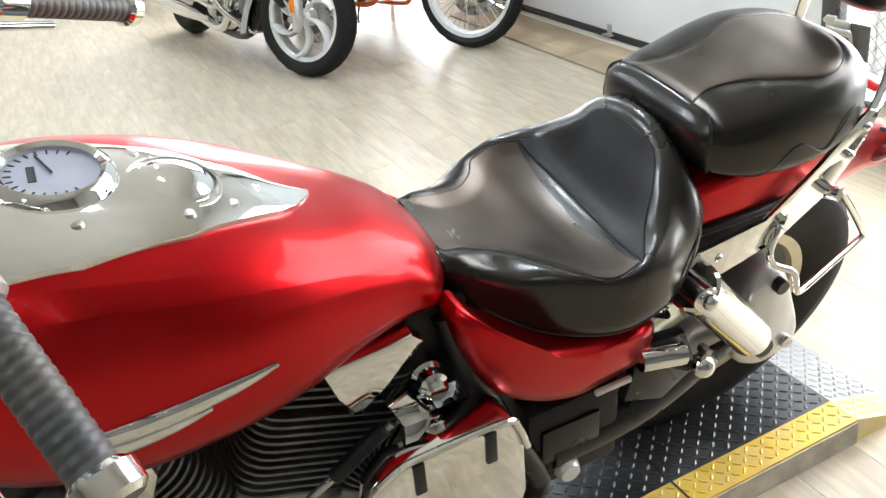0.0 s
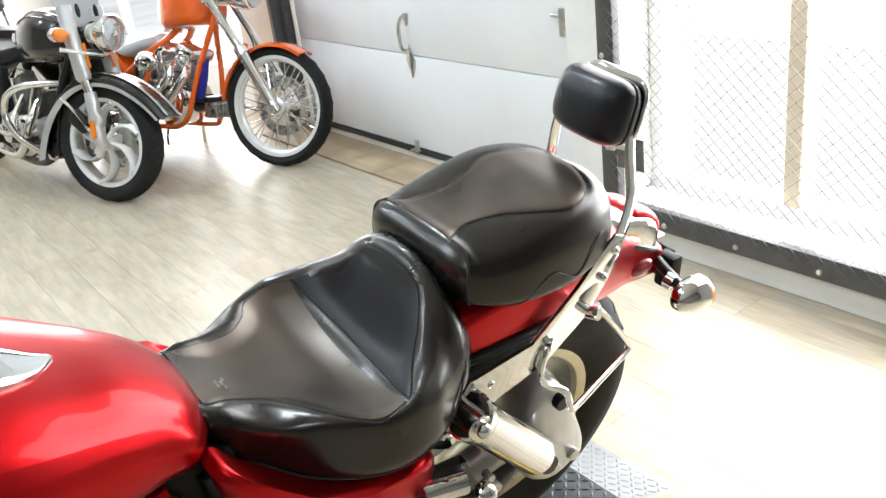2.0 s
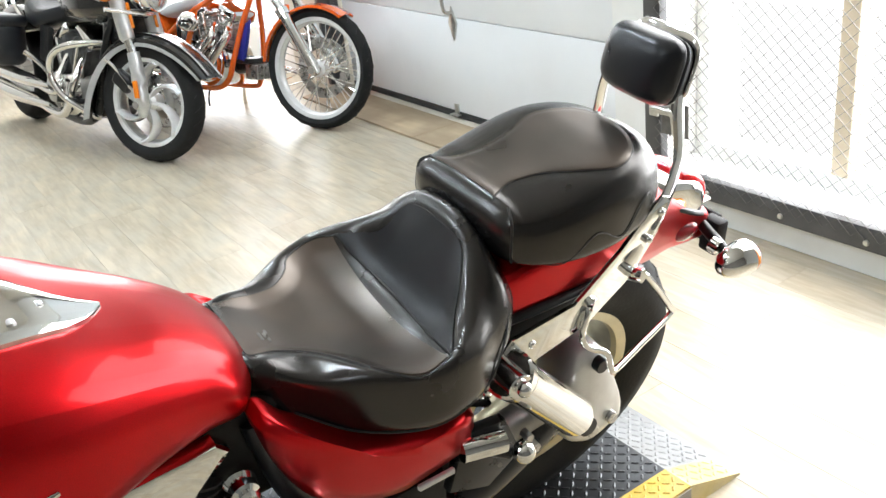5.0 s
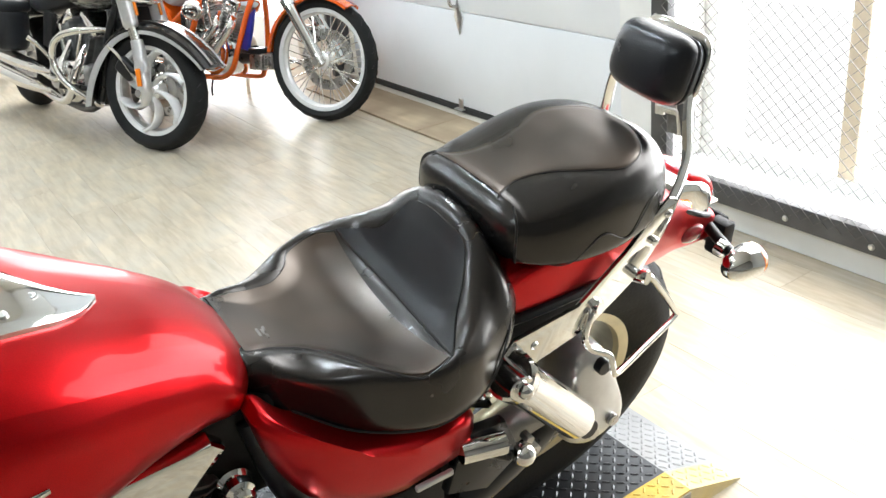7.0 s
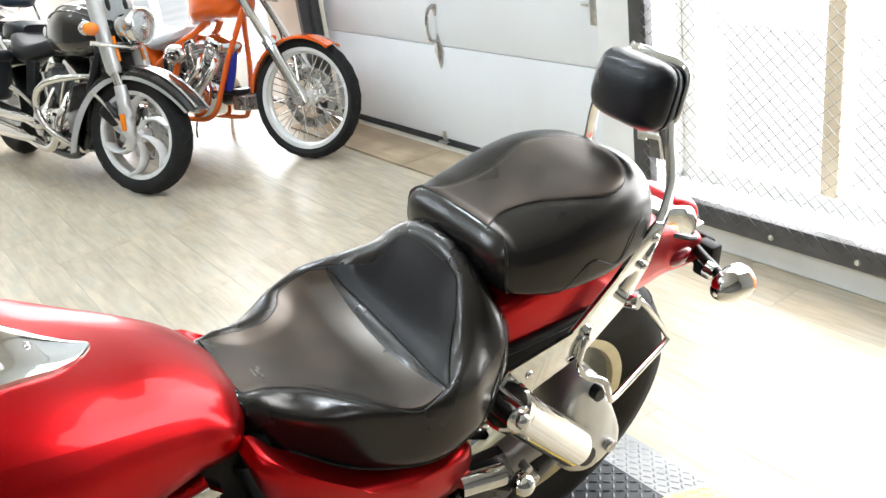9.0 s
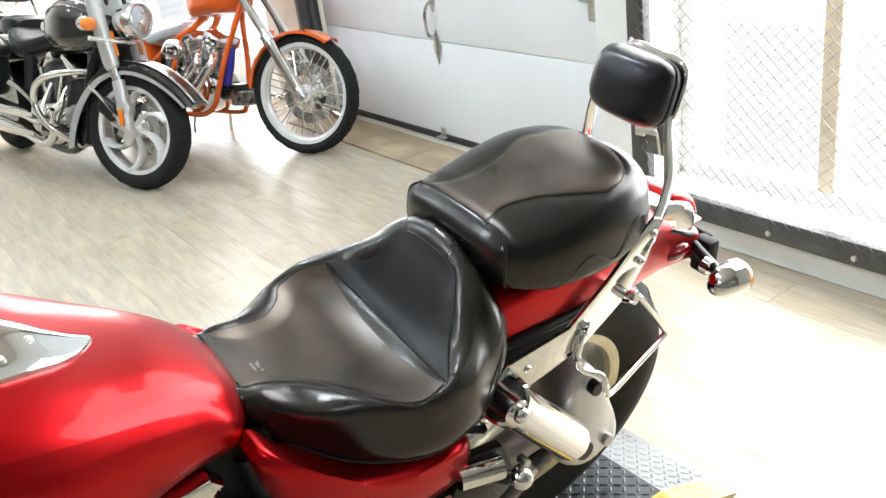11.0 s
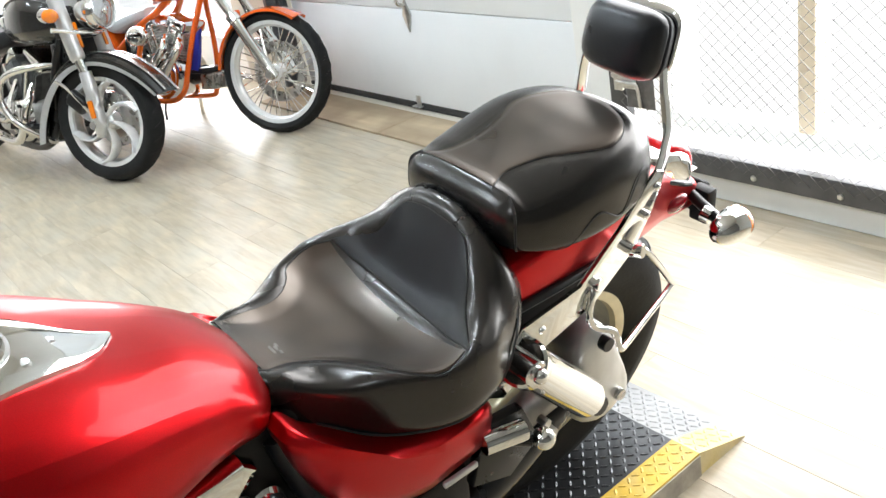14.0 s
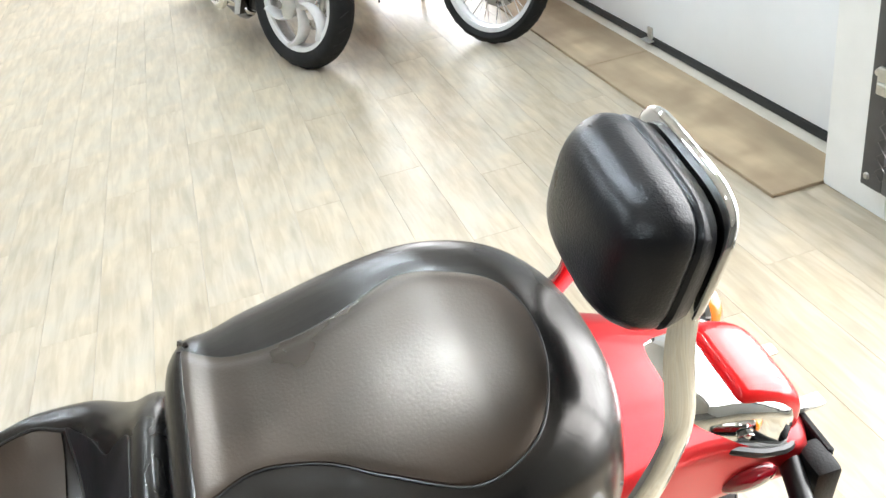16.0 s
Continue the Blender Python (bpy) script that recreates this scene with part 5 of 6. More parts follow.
def cruiser(matrix, label, paint, stripe, steer, bags=True, screen=True, group="parked motorcycles"):
    """A heavy cruiser: x to its left, y to its rear, the front axle over the origin."""
    b = thing("cruiser_motorcycle", label, "motorcycle", matrix, group)
    R, WB = 0.295, 1.60
    S = turned(steer)
    wheel(b, "front_wheel", (0, 0, R), R, 0.218, 0.115, RIM_WHITE, "swirl", 6, 1, steer, barrel=ENGINE_GREY)
    wheel(b, "rear_wheel", (0, WB, R), R, 0.19, 0.16, RIM_WHITE, "swirl", 6, 1)
    for s in (1, -1):
        bent(b, "fork_slider", [S(s * 0.105, -0.02, R - 0.06), S(s * 0.107, -0.025, R), S(s * 0.105, -0.01, R + 0.08), S(s * 0.105, 0.0, R + 0.16), S(s * 0.105, 0.02, 0.54)], [0.018, 0.034, 0.036, 0.033, 0.029], SILVER_PAINT, "silver fork slider", seg=18, n=3)
        part("axle_cap", cyl(S(s * 0.09, -0.01, R), S(s * 0.142, -0.01, R), 0.020, 20), CHROME, b)
        bent(b, "fork_tube", [S(s * 0.105, 0.018, 0.53), S(s * 0.105, 0.062, 0.63)], 0.022, CHROME, seg=14, n=2, curve=False)
        bent(b, "fork_cover", [S(s * 0.105, 0.045, 0.595), S(s * 0.105, 0.052, 0.61), S(s * 0.105, 0.10, 0.76), S(s * 0.105, 0.15, 0.93)], [0.030, 0.037, 0.036, 0.036], SILVER_PAINT, "silver fork cover", seg=18, n=2, curve=False)
        part("fork_reflector", box_bm(-0.005, 0.005, -0.014, 0.014, -0.042, 0.042, 0.004, 2, None, Matrix.Translation(S(s * 0.141, -0.018, R + 0.075)) @ Matrix.Rotation(steer, 4, "Z") @ Matrix.Rotation(radians(-8), 4, "X")), AMBER, b, "amber reflector")
        part("cover_reflector", box_bm(-0.009, 0.009, -0.005, 0.005, -0.06, 0.06, 0.004, 2, None, Matrix.Translation(S(s * 0.085, 0.045, 0.71)) @ Matrix.Rotation(steer, 4, "Z") @ Matrix.Rotation(radians(-16), 4, "X")), AMBER, b)
        sig = part("turn_signal", ball(S(s * 0.185, 0.10, 0.80), 0.034, None, (1.15, 1.0, 0.95), 20), AMBER, b, "amber turn signal")
        part("signal_bowl", ball(S(s * 0.183, 0.125, 0.80), 0.036, None, (1.1, 0.9, 0.95), 18), CHROME, sig)
        bent(b, "signal_stalk", [S(s * 0.10, 0.12, 0.79), S(s * 0.18, 0.125, 0.80)], 0.011, CHROME, seg=10, curve=False)
        part("brake_caliper", box_bm(-0.022, 0.022, -0.055, 0.055, -0.04, 0.04, 0.014, 3, None, Matrix.Translation(S(s * 0.075, 0.115, R + 0.10)) @ Matrix.Rotation(steer, 4, "Z") @ Matrix.Rotation(radians(35), 4, "X")), BLACK, b)
    flare = lambda u: abs(2 * u - 1) ** 3
    fen = part("front_fender", mudguard(S, R, radians(22), radians(197), lambda u: 0.332 + 0.075 * flare(u), lambda u: 0.275 + 0.09 * flare(u), 0.082), paint, b, "dark glossy front fender")
    for x in (-0.042, 0.042):
        part("fender_stripe", tube([S(x, -(0.3335 + 0.075 * flare(u)) * math.cos(radians(22 + 175 * u)), R + (0.3335 + 0.075 * flare(u)) * math.sin(radians(22 + 175 * u))) for u in np.linspace(0.01, 0.97, 30)], 0.009, seg=6, n=1, flat=(1, 0.25), curve=False), stripe, fen)
    for s in (1, -1):
        # the pale skirt along the guard's lower edge, widening rearward as a painted reflection
        ring = []
        for u in np.linspace(0.0, 1.0, 30):
            a = radians(22 + 175 * u)
            e, c = 0.272 + 0.09 * flare(u), 0.332 + 0.075 * flare(u)
            top = e + (c - e) * (0.30 + 0.55 * max(0.0, u - 0.45) / 0.55)
            ring.append([S(s * 0.0835, -e * math.cos(a), R + e * math.sin(a)), S(s * 0.0835, -top * math.cos(a), R + top * math.sin(a)), S(s * 0.080, -top * math.cos(a), R + top * math.sin(a)), S(s * 0.080, -e * math.cos(a), R + e * math.sin(a))])
        part("skirt_and_sheen", loft(ring), SILVER_PAINT, fen, "silver skirt of the fender, widened behind as a painted reflection")
        bent(b, "fender_stay", [S(s * 0.088, 0.01, R + 0.02), S(s * 0.090, 0.15, R + 0.16), S(s * 0.086, 0.22, R + 0.20)], 0.008, CHROME, seg=8)
    part("headlamp", lathe([(0.0, 0.10), (0.045, 0.085), (0.078, 0.03), (0.090, -0.03), (0.092, -0.062), (0.086, -0.070), (0.078, -0.066), (0.074, -0.055), (0, -0.055)], "y", (0, 0, 0), seg=36, m=Matrix.Translation(S(0, 0.02, 0.815)) @ Matrix.Rotation(steer, 4, "Z")), CHROME, b, "chromed round headlamp")
    part("headlamp_glass", ball_at(Matrix.Translation(S(0, -0.036, 0.815)) @ Matrix.Rotation(steer, 4, "Z"), 0.077, (1, 0.30, 1), 26), LAMP_GLASS, b, "clear headlamp glass")
    part("headlamp_bulb", ball_at(Matrix.Translation(S(0, -0.060, 0.815)) @ Matrix.Rotation(steer, 4, "Z"), 0.020, (1, 0.5, 1), 12), CHROME, b)
    part("lower_yoke", box_bm(-0.13, 0.13, 0.07, 0.15, 0.69, 0.735, 0.015, 2, None, Matrix.Rotation(steer, 4, "Z")), BLACK, b)
    bent(b, "light_bar", [S(-0.19, 0.10, 0.735), S(0, 0.02, 0.715), S(0.19, 0.10, 0.735)], 0.012, CHROME, seg=10)
    bent(b, "handlebar", [S(-0.42, 0.46, 0.98), S(-0.28, 0.32, 1.02), S(-0.08, 0.22, 0.98), S(0.08, 0.22, 0.98), S(0.28, 0.32, 1.02), S(0.42, 0.46, 0.98)], 0.013, CHROME, seg=12)
    for s in (1, -1):
        bent(b, "grip", [S(s * 0.33, 0.37, 1.005), S(s * 0.43, 0.47, 0.977)], 0.019, RUBBER, seg=14, curve=False)
        bent(b, "mirror_stem", [S(s * 0.25, 0.30, 1.02), S(s * 0.30, 0.28, 1.10), S(s * 0.33, 0.29, 1.15)], 0.006, CHROME, seg=8)
        part("mirror", ball(S(s * 0.34, 0.29, 1.17), 0.055, None, (1, 0.35, 0.7), 18), CHROME, b)
    if screen:
        o = [S(x, 0.12 - 0.02 + 0.30 * abs(x) + 0.25 * z, 0.86 + z) for x, z in ((-0.10, -0.02), (0.10, -0.02), (0.16, 0.10), (0.18, 0.30), (0.11, 0.38), (-0.11, 0.38), (-0.18, 0.30), (-0.16, 0.10))]
        back = [(p[0], p[1] + 0.010, p[2]) for p in o]
        sp = part("screen_panel", loft([o, back]), GREY_PANEL, b, "grey plastic screen panel")
        for s in (1, -1):
            part("panel_opening", ball_at(Matrix.Translation(S(s * 0.06, 0.105, 0.915)) @ Matrix.Rotation(steer, 4, "Z") @ Matrix.Rotation(radians(-14), 4, "X"), 0.026, (0.6, 0.25, 1.3), 16), BLACK_MATT, sp)
    tk = Skin([(0.22, 0.05, 0.84, 0.78, 0.72, 0.8, 0.8, 0, 0), (0.27, 0.125, 0.89, 0.775, 0.67, 0.7, 0.7, 0, 0), (0.40, 0.185, 0.925, 0.77, 0.645, 0.68, 0.62, 0, 0), (0.58, 0.185, 0.905, 0.755, 0.645, 0.7, 0.62, 0, 0),
               (0.74, 0.135, 0.845, 0.73, 0.65, 0.75, 0.7, 0, 0), (0.84, 0.05, 0.77, 0.71, 0.66, 0.85, 0.85, 0, 0)], 40)
    tank = part("fuel_tank", tk.mesh(40), paint, b, "dark glossy fuel tank")
    for s in (1, -1):
        for w in (0.62, 0.95):
            part("tank_stripe", tube([tk.at(y, w if s > 0 else math.pi - w, 0.0008) for y in np.linspace(0.24, 0.80, 16)], 0.007, seg=6, n=1, flat=(1, 0.2), curve=False), stripe, tank)
        part("tank_badge", ball(tk.at(0.72, 0.12 if s > 0 else math.pi - 0.12, 0.002), 0.036, None, (0.15, 1.0, 0.8), 16), CHROME, tank)
    sk = Skin([(0.78, 0.07, 0.75, 0.71, 0.67, 0.6, 0.6, 0, 0), (0.86, 0.13, 0.72, 0.67, 0.62, 0.5, 0.5, 0.01, 0), (1.00, 0.185, 0.70, 0.645, 0.58, 0.5, 0.5, 0.02, 0), (1.14, 0.18, 0.76, 0.68, 0.60, 0.5, 0.5, 0.02, 0), (1.20, 0.12, 0.75, 0.70, 0.64, 0.7, 0.7, 0, 0)], 32)
    part("rider_seat", sk.mesh(30), LEATHER_DARK, b)
    pk = Skin([(1.16, 0.10, 0.79, 0.75, 0.70, 0.6, 0.6, 0, 0), (1.22, 0.135, 0.81, 0.755, 0.70, 0.5, 0.5, 0, 0), (1.36, 0.14, 0.80, 0.745, 0.69, 0.5, 0.5, 0, 0), (1.46, 0.08, 0.77, 0.73, 0.69, 0.7, 0.7, 0, 0)], 32)
    part("pillion_seat", pk.mesh(24), LEATHER_DARK, b)
    bp = pad.mesh(18)
    bmesh.ops.transform(bp, matrix=Matrix.Translation((0, 1.50, 0.97)) @ Matrix.Rotation(radians(-12), 4, "X") @ Matrix.Diagonal((1.4, 1.1, 1.5, 1)), verts=bp.verts)
    part("backrest_pad", bp, BLUE_BLACK, b, "blue-black vinyl backrest")
    for s in (1, -1):
        bent(b, "backrest_strut", [(s * 0.14, 1.30, 0.62), (s * 0.14, 1.45, 0.73), (s * 0.11, 1.53, 0.90), (s * 0.09, 1.55, 1.00)], 0.012, CHROME, seg=8)
    rf = Skin([(1.05, 0.08, 0.67, 0.64, 0.58, 0.6, 0.3, 0, 0), (1.32, 0.12, 0.69, 0.65, 0.54, 0.6, 0.3, 0, 0), (1.60, 0.125, 0.69, 0.64, 0.50, 0.62, 0.3, 0, 0), (1.82, 0.115, 0.61, 0.55, 0.45, 0.65, 0.3, 0, 0), (1.94, 0.08, 0.50, 0.46, 0.42, 0.8, 0.6, 0, 0)], 32)
    part("rear_fender", rf.mesh(28), paint, b)
    # engine, oil cooler, frame
    part("crankcase", box_bm(-0.15, 0.15, 0.44, 0.95, 0.15, 0.38, 0.06, 3), ENGINE_GREY, b)
    for tilt in (25, -25):
        cm = Matrix.Translation((0, 0.66, 0.24)) @ Matrix.Rotation(radians(-tilt), 4, "X")
        cy = part("cylinder", box_bm(-0.115, 0.115, -0.085, 0.085, 0.10, 0.36, 0.03, 2, None, cm), FIN_GREY, b)
        for k in range(7):
            y = -0.075 + 0.025 * k
            part("cooling_fin", box_bm(-0.135, 0.135, y - 0.003, y + 0.003, 0.14, 0.33, 0.002, 1, None, cm), FIN_GREY, cy)
        part("rocker_cover", box_bm(-0.13, 0.13, -0.10, 0.10, 0.335, 0.40, 0.025, 3, None, cm), CHROME, cy)
        bent(b, "push_rod", [tuple(cm @ Vector((-0.15, 0.0, 0.05))), tuple(cm @ Vector((-0.145, 0.0, 0.34)))], 0.010, CHROME, seg=10, curve=False)
    for s in (1, -1):
        part("engine_cover", lathe([(0, s * 0.205), (0.07, s * 0.20), (0.105, s * 0.185), (0.12, s * 0.14)], "x", (0, 0.62, 0.27), seg=30), CHROME, b)
        part("engine_cover", lathe([(0, s * 0.19), (0.05, s * 0.185), (0.075, s * 0.175), (0.085, s * 0.14)], "x", (0, 0.84, 0.28), seg=26), SILVER_PAINT, b)
        for k in range(6):
            a = 2 * math.pi * k / 6
            part("cover_bolt", cyl((s * 0.188, 0.62 + 0.092 * math.cos(a), 0.27 + 0.092 * math.sin(a)), (s * 0.202, 0.62 + 0.092 * math.cos(a), 0.27 + 0.092 * math.sin(a)), 0.009, 8), BLACK, b)
        part("side_cover", slab([(0.86, 0.60), (0.98, 0.62), (1.02, 0.42), (0.90, 0.40)], 0.03, Matrix.Translation((s * 0.15, 0, 0)), 0.008), BLACK_MATT, b)
    part("oil_cooler", box_bm(-0.10, 0.10, 0.27, 0.32, 0.24, 0.66, 0.012, 2), BLACK, b)
    for k in range(14):
        part("cooler_fin", box_bm(-0.094, 0.094, 0.262, 0.272, 0.27 + 0.027 * k, 0.276 + 0.027 * k), BLACK_MATT, b)
    for s in (1, -1):
        bent(b, "down_tube", [(s * 0.04, 0.20, 0.80), (s * 0.11, 0.27, 0.55), (s * 0.13, 0.40, 0.17), (s * 0.13, 0.95, 0.14)], 0.021, BLACK, seg=10)
        bent(b, "crash_bar", [(s * 0.10, 0.27, 0.56), (s * 0.18, 0.30, 0.56), (s * 0.28, 0.36, 0.54), (s * 0.31, 0.45, 0.49), (s * 0.31, 0.49, 0.42), (s * 0.30, 0.48, 0.35), (s * 0.26, 0.42, 0.27), (s * 0.17, 0.36, 0.20), (s * 0.12, 0.36, 0.18)], 0.017, CHROME, "chromed crash bar", seg=14)
        bent(b, "foot_peg", [(s * 0.15, 0.44, 0.25), (s * 0.28, 0.50, 0.27)], [0.014, 0.02], BLACK, seg=10, curve=False)
        bent(b, "peg_bracket", [(s * 0.14, 0.94, 0.34), (s * 0.20, 0.98, 0.42), (s * 0.24, 1.02, 0.46)], [0.013, 0.013, 0.018], CHROME, seg=10)
    part("inner_shroud", box_bm(-0.085, 0.085, 0.18, 0.30, 0.56, 0.80, 0.02, 2), BLACK, b)
    for z, dy in ((0.31, 0.0), (0.21, -0.12)):
        bent(b, "exhaust_pipe", [(-0.12, 0.52 + (0.2 if dy == 0 else 0), 0.46), (-0.20, 0.46 + (0.2 if dy == 0 else 0), 0.36), (-0.225, 0.56 + (0.1 if dy == 0 else 0), z - 0.03), (-0.235, 0.84, z - 0.01), (-0.24, 0.96, z), (-0.245, 1.20, z + 0.01), (-0.25, 1.76 + dy, z + 0.04)],
             [0.021, 0.021, 0.022, 0.025, 0.036, 0.045, 0.045], CHROME, "long chromed exhaust pipe", seg=18)
        bent(b, "heat_shield", [(-0.262, 0.66, z + 0.004), (-0.275, 0.84, z + 0.004), (-0.278, 0.93, z + 0.006)], [0.010, 0.018, 0.014], CHROME, seg=10, flat=(1, 0.4), up=(1, 0, 0))
    if bags:
        for s in (1, -1):
            bag = part("saddlebag", box_bm(s * 0.17, s * 0.36, 1.14, 1.70, 0.37, 0.62, 0.055, 4), LEATHER_DARK, b, "black leather saddlebag")
            part("bag_lid", box_bm(s * 0.165, s * 0.37, 1.13, 1.71, 0.58, 0.65, 0.03, 3), LEATHER_DARK, bag)
            part("bag_trim", box_bm(s * 0.36, s * 0.368, 1.22, 1.38, 0.50, 0.515, 0.003, 1), CHROME, bag)
    part("tail_lamp", ball((0, 1.96, 0.52), 0.045, None, (1.2, 0.7, 0.8), 18), TAIL_RED, b)
    bent(b, "side_stand", [(0.12, 0.80, 0.18), (0.17, 0.87, 0.08), (0.20, 0.92, 0.002)], 0.012, BLACK, seg=8)
    return b


def stand(x, y, heading, lean):
    """Ground contact of the front wheel, the way the rear points, and the lean to the left."""
    return Matrix.Translation((x, y, 0.004)) @ pose(0, 0, 0, 0, lean, heading)


cruiser(stand(-3.581, 2.717, 99.5, 13), "dark grey cruiser with silver stripes, chromed pipes and black saddlebags", GREY_PAINT, STRIPE, radians(23))
cruiser(stand(-6.14, 2.60, 99.5, 12), "black cruiser with a chromed headlamp parked further back", BLACK, STRIPE, radians(23), bags=False)


def chopper(matrix, steer):
    """A long-fork chopper: x to its left, y to its rear, the front axle over the origin."""
    b = thing("orange_chopper", "orange long-fork chopper with a wire-spoked front wheel", "motorcycle", matrix, "parked motorcycles")
    R = 0.308
    S = turned(steer)
    wheel(b, "front_wheel", (0, 0, R), R, 0.258, 0.085, RIM_WHITE, "wire", 40, 1, steer)
    for s in (1, -1):
        bent(b, "fork_slider", [S(s * 0.095, -0.045, R - 0.02), S(s * 0.095, -0.02, R + 0.02), S(s * 0.095, 0.15, 0.58)], [0.020, 0.030, 0.027], CHROME, "polished fork slider", seg=16, n=2, curve=False)
        part("slider_collar", cyl(S(s * 0.095, 0.142, 0.567), S(s * 0.095, 0.165, 0.60), 0.034, 18), CHROME, b)
        bent(b, "fork_tube", [S(s * 0.095, 0.15, 0.58), S(s * 0.095, 0.48, 1.03)], 0.0205, CHROME, seg=14, n=2, curve=False)
        part("axle_nut", cyl(S(s * 0.06, -0.03, R), S(s * 0.13, -0.03, R), 0.020, 16), CHROME, b)
    part("brake_caliper", box_bm(-0.03, 0.03, -0.055, 0.055, -0.04, 0.04, 0.014, 3, None, Matrix.Translation(S(0.07, 0.10, R + 0.13)) @ Matrix.Rotation(steer, 4, "Z")), CHROME, b)
    bent(b, "brake_hose", [S(0.06, 0.08, R + 0.15), S(0.02, 0.13, R + 0.24), S(0.05, 0.20, 0.66), S(0.05, 0.30, 0.80)], 0.005, BLACK, seg=8)
    fen = part("front_fender", mudguard(S, R, radians(58), radians(176), lambda u: 0.325 - 0.006 * u, lambda u: 0.300 + 0.004 * u, 0.062, 24, 0.005), ORANGE, b, "slim orange front fender")
    part("fender_tab", box_bm(-0.074, -0.066, -0.015, 0.015, -0.03, 0.03, 0.006, 2, None, Matrix.Rotation(steer, 4, "Z") @ Matrix.Translation((0, 0.145, R + 0.285))), ORANGE, fen)
    bent(b, "neck", [(0, 0.36, 0.84), (0, 0.44, 1.00)], 0.042, ORANGE, seg=16, curve=False)
    part("lower_yoke", box_bm(-0.125, 0.125, -0.035, 0.035, -0.02, 0.02, 0.012, 2, None, Matrix.Translation(S(0, 0.34, 0.84)) @ Matrix.Rotation(steer, 4, "Z") @ Matrix.Rotation(radians(-36), 4, "X")), CHROME, b)
    part("upper_yoke", box_bm(-0.125, 0.125, -0.035, 0.035, -0.02, 0.02, 0.012, 2, None, Matrix.Translation(S(0, 0.46, 1.0)) @ Matrix.Rotation(steer, 4, "Z") @ Matrix.Rotation(radians(-36), 4, "X")), CHROME, b)
    bent(b, "headlamp", [S(0, 0.14, 0.86), S(0, 0.16, 0.86), S(0, 0.24, 0.86), S(0, 0.30, 0.86)], [0.070, 0.076, 0.066, 0.02], CHROME, "chromed headlamp", seg=24, n=2)
    part("headlamp_glass", ball(S(0, 0.143, 0.86), 0.066, None, (1, 0.4, 1), 20), LAMP_GLASS, b)
    # frame
    bent(b, "down_tube", [(-0.03, 0.38, 0.86), (-0.08, 0.43, 0.66), (-0.10, 0.49, 0.51), (-0.11, 0.56, 0.33), (-0.11, 0.61, 0.22), (-0.11, 0.70, 0.165), (-0.11, 0.85, 0.155), (-0.12, 1.10, 0.15)], 0.0155, ORANGE, "orange frame tube", seg=12)
    bent(b, "down_tube", [(0.02, 0.46, 0.88), (0.08, 0.57, 0.69), (0.10, 0.57, 0.47), (0.10, 0.57, 0.28), (0.10, 0.60, 0.20), (0.11, 0.68, 0.16), (0.12, 1.10, 0.15)], 0.0145, ORANGE, "orange frame tube", seg=12)
    for s in (1, -1):
        bent(b, "rear_tube", [(s * 0.04, 0.72, 0.70), (s * 0.07, 0.82, 0.625), (s * 0.08, 0.99, 0.55), (s * 0.10, 1.17, 0.43), (s * 0.13, 1.42, 0.29)], 0.019, ORANGE, seg=12)
        bent(b, "lower_rear_tube", [(s * 0.12, 1.08, 0.15), (s * 0.13, 1.42, 0.28)], 0.018, ORANGE, seg=12, curve=False)
        bent(b, "seat_post", [(s * 0.07, 0.90, 0.60), (s * 0.10, 0.98, 0.40), (s * 0.12, 1.02, 0.16)], 0.017, ORANGE, seg=12)
    bent(b, "backbone", [(0, 0.42, 0.93), (0, 0.62, 0.86), (0, 0.80, 0.68)], 0.024, ORANGE, seg=12)
    tk = Skin([(0.44, 0.04, 0.92, 0.86, 0.78, 0.8, 0.8, 0, 0), (0.49, 0.10, 0.99, 0.85, 0.72, 0.65, 0.45, 0, 0), (0.62, 0.135, 1.01, 0.84, 0.70, 0.6, 0.4, 0, 0), (0.78, 0.12, 0.95, 0.81, 0.68, 0.65, 0.45, 0, 0), (0.90, 0.05, 0.85, 0.76, 0.67, 0.8, 0.8, 0, 0)], 36)
    part("fuel_tank", tk.mesh(34), ORANGE, b, "glossy orange fuel tank")
    # engine
    part("crankcase", lathe([(0, -0.13), (0.11, -0.13), (0.135, -0.10), (0.135, 0.10), (0.11, 0.13), (0, 0.13)], "x", (0, 0.80, 0.30), seg=36), CHROME, b, "polished crankcase")
    for tilt in (23, -23):
        cm = Matrix.Translation((0, 0.78, 0.28)) @ Matrix.Rotation(radians(-tilt), 4, "X")
        cy = part("cylinder", lathe([(0, 0.10), (0.06, 0.10), (0.06, 0.29), (0, 0.29)], "z", seg=24, m=cm), STEEL, b)
        for k in range(9):
            z = 0.13 + 0.0155 * k
            part("cooling_fin", lathe([(0.055, z), (0.092, z), (0.094, z + 0.003), (0.092, z + 0.006), (0.055, z + 0.006)], "z", seg=28, m=cm), STEEL, cy)
        part("rocker_box", box_bm(-0.085, 0.085, -0.072, 0.072, 0.27, 0.35, 0.025, 3, None, cm), CHROME, cy)
        for y in (0.03, -0.03):
            bent(b, "push_rod", [tuple(cm @ Vector((-0.10, y, 0.05))), tuple(cm @ Vector((-0.078, y, 0.29)))], 0.010, CHROME, seg=10, curve=False)
    part("air_cleaner", ball((-0.19, 0.84, 0.515), 0.075, None, (0.55, 1.15, 0.72), 28), CHROME, b, "chromed teardrop air cleaner")
    part("cam_cover", lathe([(0, -0.165), (0.07, -0.16), (0.095, -0.145), (0.10, -0.12)], "x", (0, 0.76, 0.30), seg=30), CHROME, b)
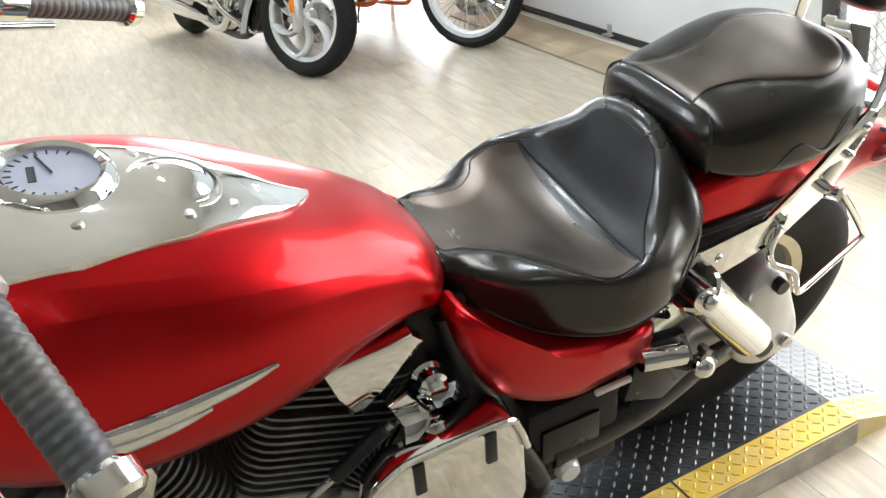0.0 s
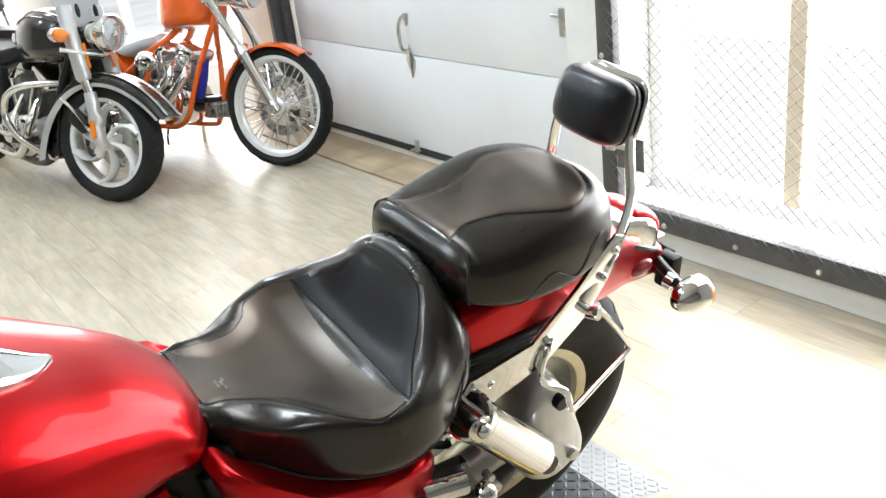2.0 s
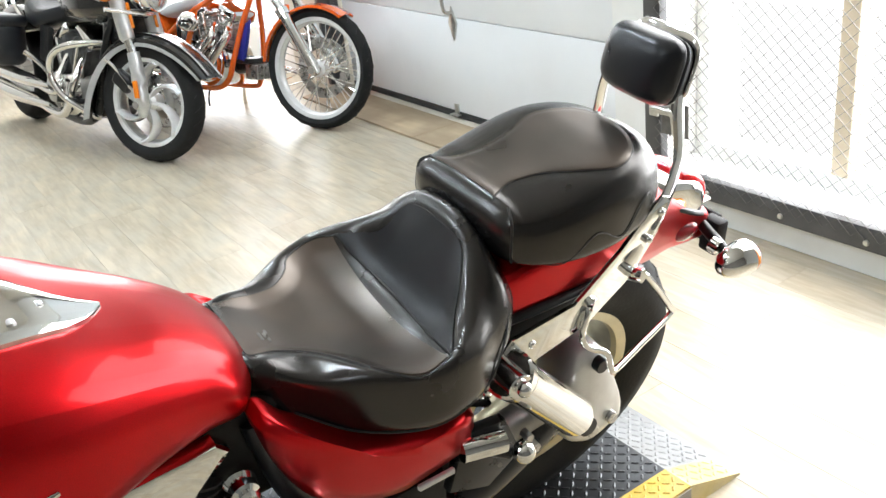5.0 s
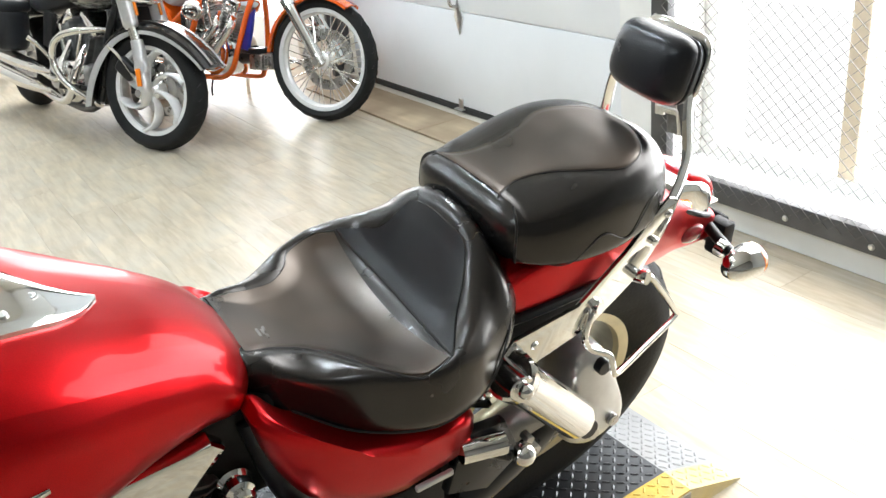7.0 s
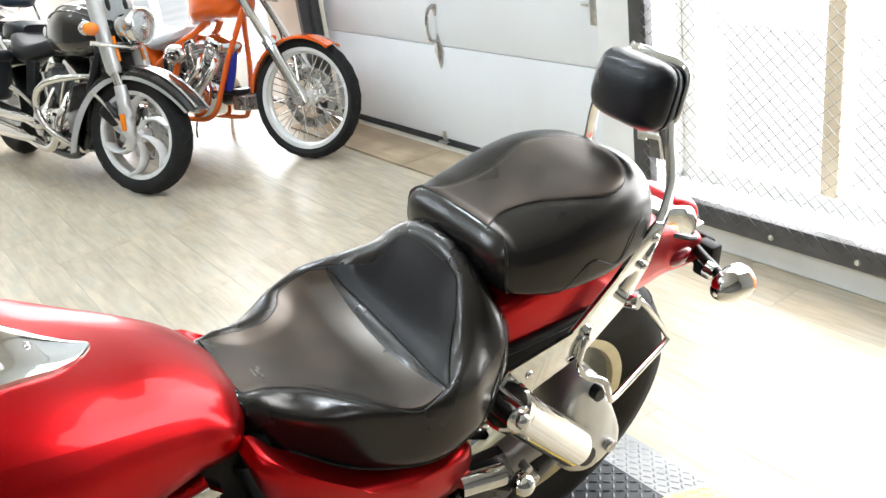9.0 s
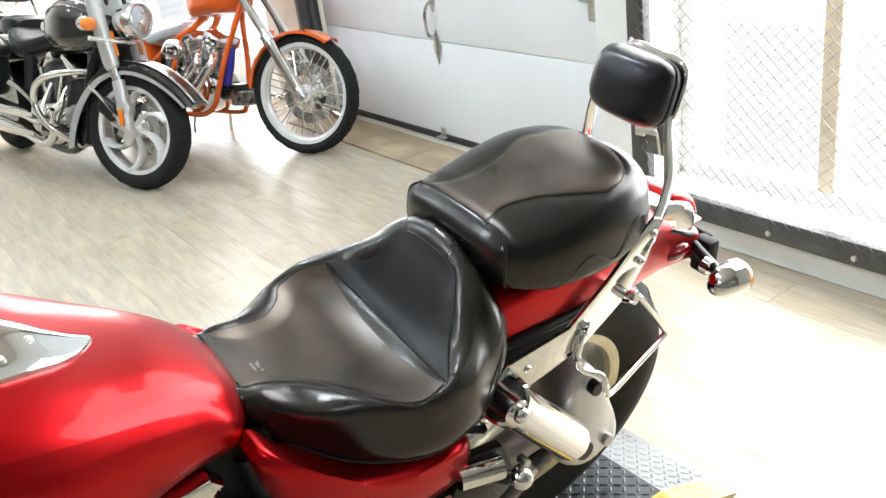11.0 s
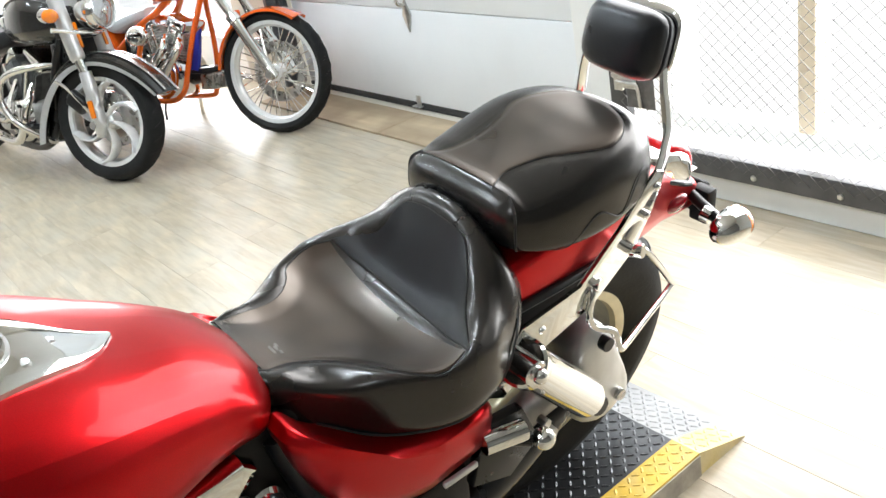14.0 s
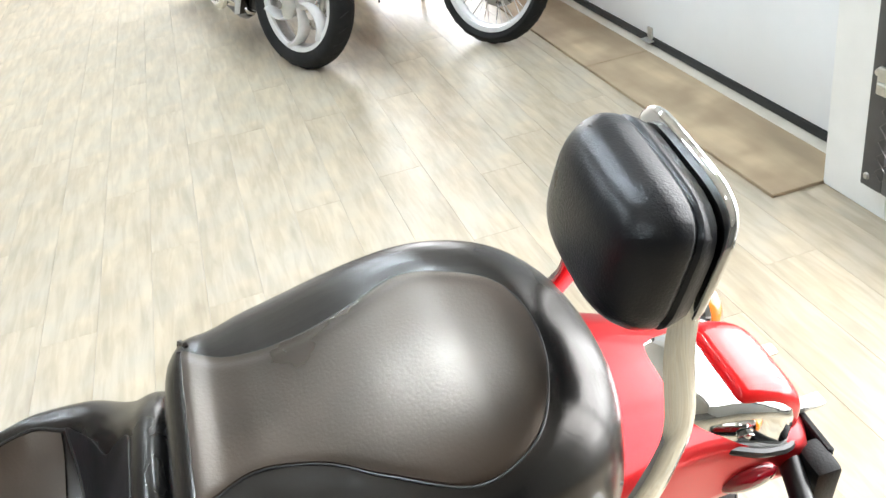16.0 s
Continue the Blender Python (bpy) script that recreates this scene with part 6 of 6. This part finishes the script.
    for k in range(7):
        a = 2 * math.pi * k / 7
        part("cover_bolt", cyl((-0.150, 0.76 + 0.082 * math.cos(a), 0.30 + 0.082 * math.sin(a)), (-0.164, 0.76 + 0.082 * math.cos(a), 0.30 + 0.082 * math.sin(a)), 0.007, 8), STEEL, b)
    part("gearbox", box_bm(-0.12, 0.12, 0.96, 1.16, 0.18, 0.38, 0.03, 3), CHROME, b)
    part("oil_tank", box_bm(-0.11, 0.11, 0.98, 1.12, 0.36, 0.54, 0.05, 3), CHROME, b)
    part("oil_filter", cyl((0, 0.54, 0.30), (0, 0.66, 0.28), 0.046, 24), BLACK, b)
    part("regulator", box_bm(-0.07, 0.07, 0.44, 0.52, 0.22, 0.30, 0.008, 2), STEEL, b)
    for k in range(7):
        part("regulator_fin", box_bm(-0.066 + 0.021 * k, -0.060 + 0.021 * k, 0.425, 0.442, 0.225, 0.295), STEEL, b)
    part("engine_mount", box_bm(-0.09, 0.09, 0.47, 0.58, 0.305, 0.335, 0.008, 2), BLACK, b)
    part("cover_flag", slab([(0.44, 0.54), (0.50, 0.50), (0.56, 0.40), (0.58, 0.33), (0.50, 0.32), (0.47, 0.42)], 0.02, Matrix.Translation((-0.085, 0, 0)), 0.006), BLUE, b, "deep blue cloth cover")
    for z in (0.0, 0.065):
        bent(b, "exhaust_pipe", [(-0.08, 0.62 + 2 * z, 0.50), (-0.15, 0.56 + 2 * z, 0.45), (-0.185, 0.62 + 2 * z, 0.36), (-0.20, 0.76 + z, 0.22 + z), (-0.20, 0.95, 0.18 + z), (-0.21, 1.5, 0.20 + z)], [0.022, 0.022, 0.023, 0.025, 0.028, 0.03], CHROME, "chromed exhaust pipe", seg=14)
    sk = Skin([(0.94, 0.05, 0.66, 0.63, 0.60, 0.6, 0.6, 0, 0), (1.02, 0.11, 0.64, 0.60, 0.565, 0.5, 0.5, 0.01, 0), (1.14, 0.14, 0.61, 0.57, 0.525, 0.5, 0.5, 0.015, 0), (1.26, 0.12, 0.65, 0.60, 0.55, 0.6, 0.6, 0, 0)], 28)
    part("seat", sk.mesh(22), GREY_PANEL, b, "small grey seat")
    wheel(b, "rear_wheel", (0, 1.42, 0.29), 0.29, 0.20, 0.20, CHROME, "wire", 36, 1)
    part("rear_fender", mudguard(lambda x, y, z: (x, y + 1.42, z), 0.29, radians(-12), radians(150), lambda u: 0.325, lambda u: 0.285, 0.118, 24), ORANGE, b, "orange rear fender")
    bent(b, "handlebar", [S(-0.36, 0.70, 1.16), S(-0.20, 0.56, 1.22), S(0.0, 0.50, 1.08), S(0.20, 0.56, 1.22), S(0.36, 0.70, 1.16)], 0.0127, CHROME, seg=10)
    bent(b, "side_stand", [(0.12, 0.78, 0.15), (0.17, 0.84, 0.07), (0.21, 0.88, 0.002)], 0.012, CHROME, seg=8)
    bent(b, "overflow_hose", [(-0.09, 0.82, 0.15), (-0.10, 0.82, 0.09), (-0.09, 0.83, 0.05)], 0.006, BLACK, seg=6)
    return b


chopper(stand(-3.316, 3.522, 106.5, 12), radians(14))
# ---------------------------------------------------------------- floor planks
PW, PL = 0.152, 1.22
plank_mesh = {}


def plank(length):
    key = round(length, 3)
    if key not in plank_mesh:
        bm = box_bm(0, length - 0.0004, 0, PW - 0.0004, -0.006, 0.0, 0.0006, 1)
        me = bpy.data.meshes.new("plank")
        bm.to_mesh(me)
        bm.free()
        me.materials.append(PLANK)
        plank_mesh[key] = me
    return plank_mesh[key]


rng = random.Random(7)
row, y = 0, 3.984 - PW
near, rest = [], []
while y > -3.6:
    x = -9.0 - rng.random() * PL
    while x < 3.2:
        (near if -6.4 < x + PL / 2 < 1.4 and y > 0.4 else rest).append((x, y))
        x += PL
    y -= PW
    row += 1
for x, y in near:
    ob = new("plank", plank(PL))
    ob.location = (x, y, 0)
    ob.parent = floor
vs, fs = [], []
for x, y in rest:
    x0, x1 = max(x, -9.0), min(x + PL, 3.2)
    if x1 - x0 > 0.02:
        k = len(vs)
        vs += [(x0, y, 0), (x1 - 0.0006, y, 0), (x1 - 0.0006, y + PW - 0.0006, 0), (x0, y + PW - 0.0006, 0)]
        fs.append((k, k + 1, k + 2, k + 3))
rm = bpy.data.meshes.new("far_planks")
rm.from_pydata(vs, [], fs)
rm.materials.append(PLANK)
ro = new("far_planks", rm)
ro.parent = floor
ro["kind"] = "stuff"
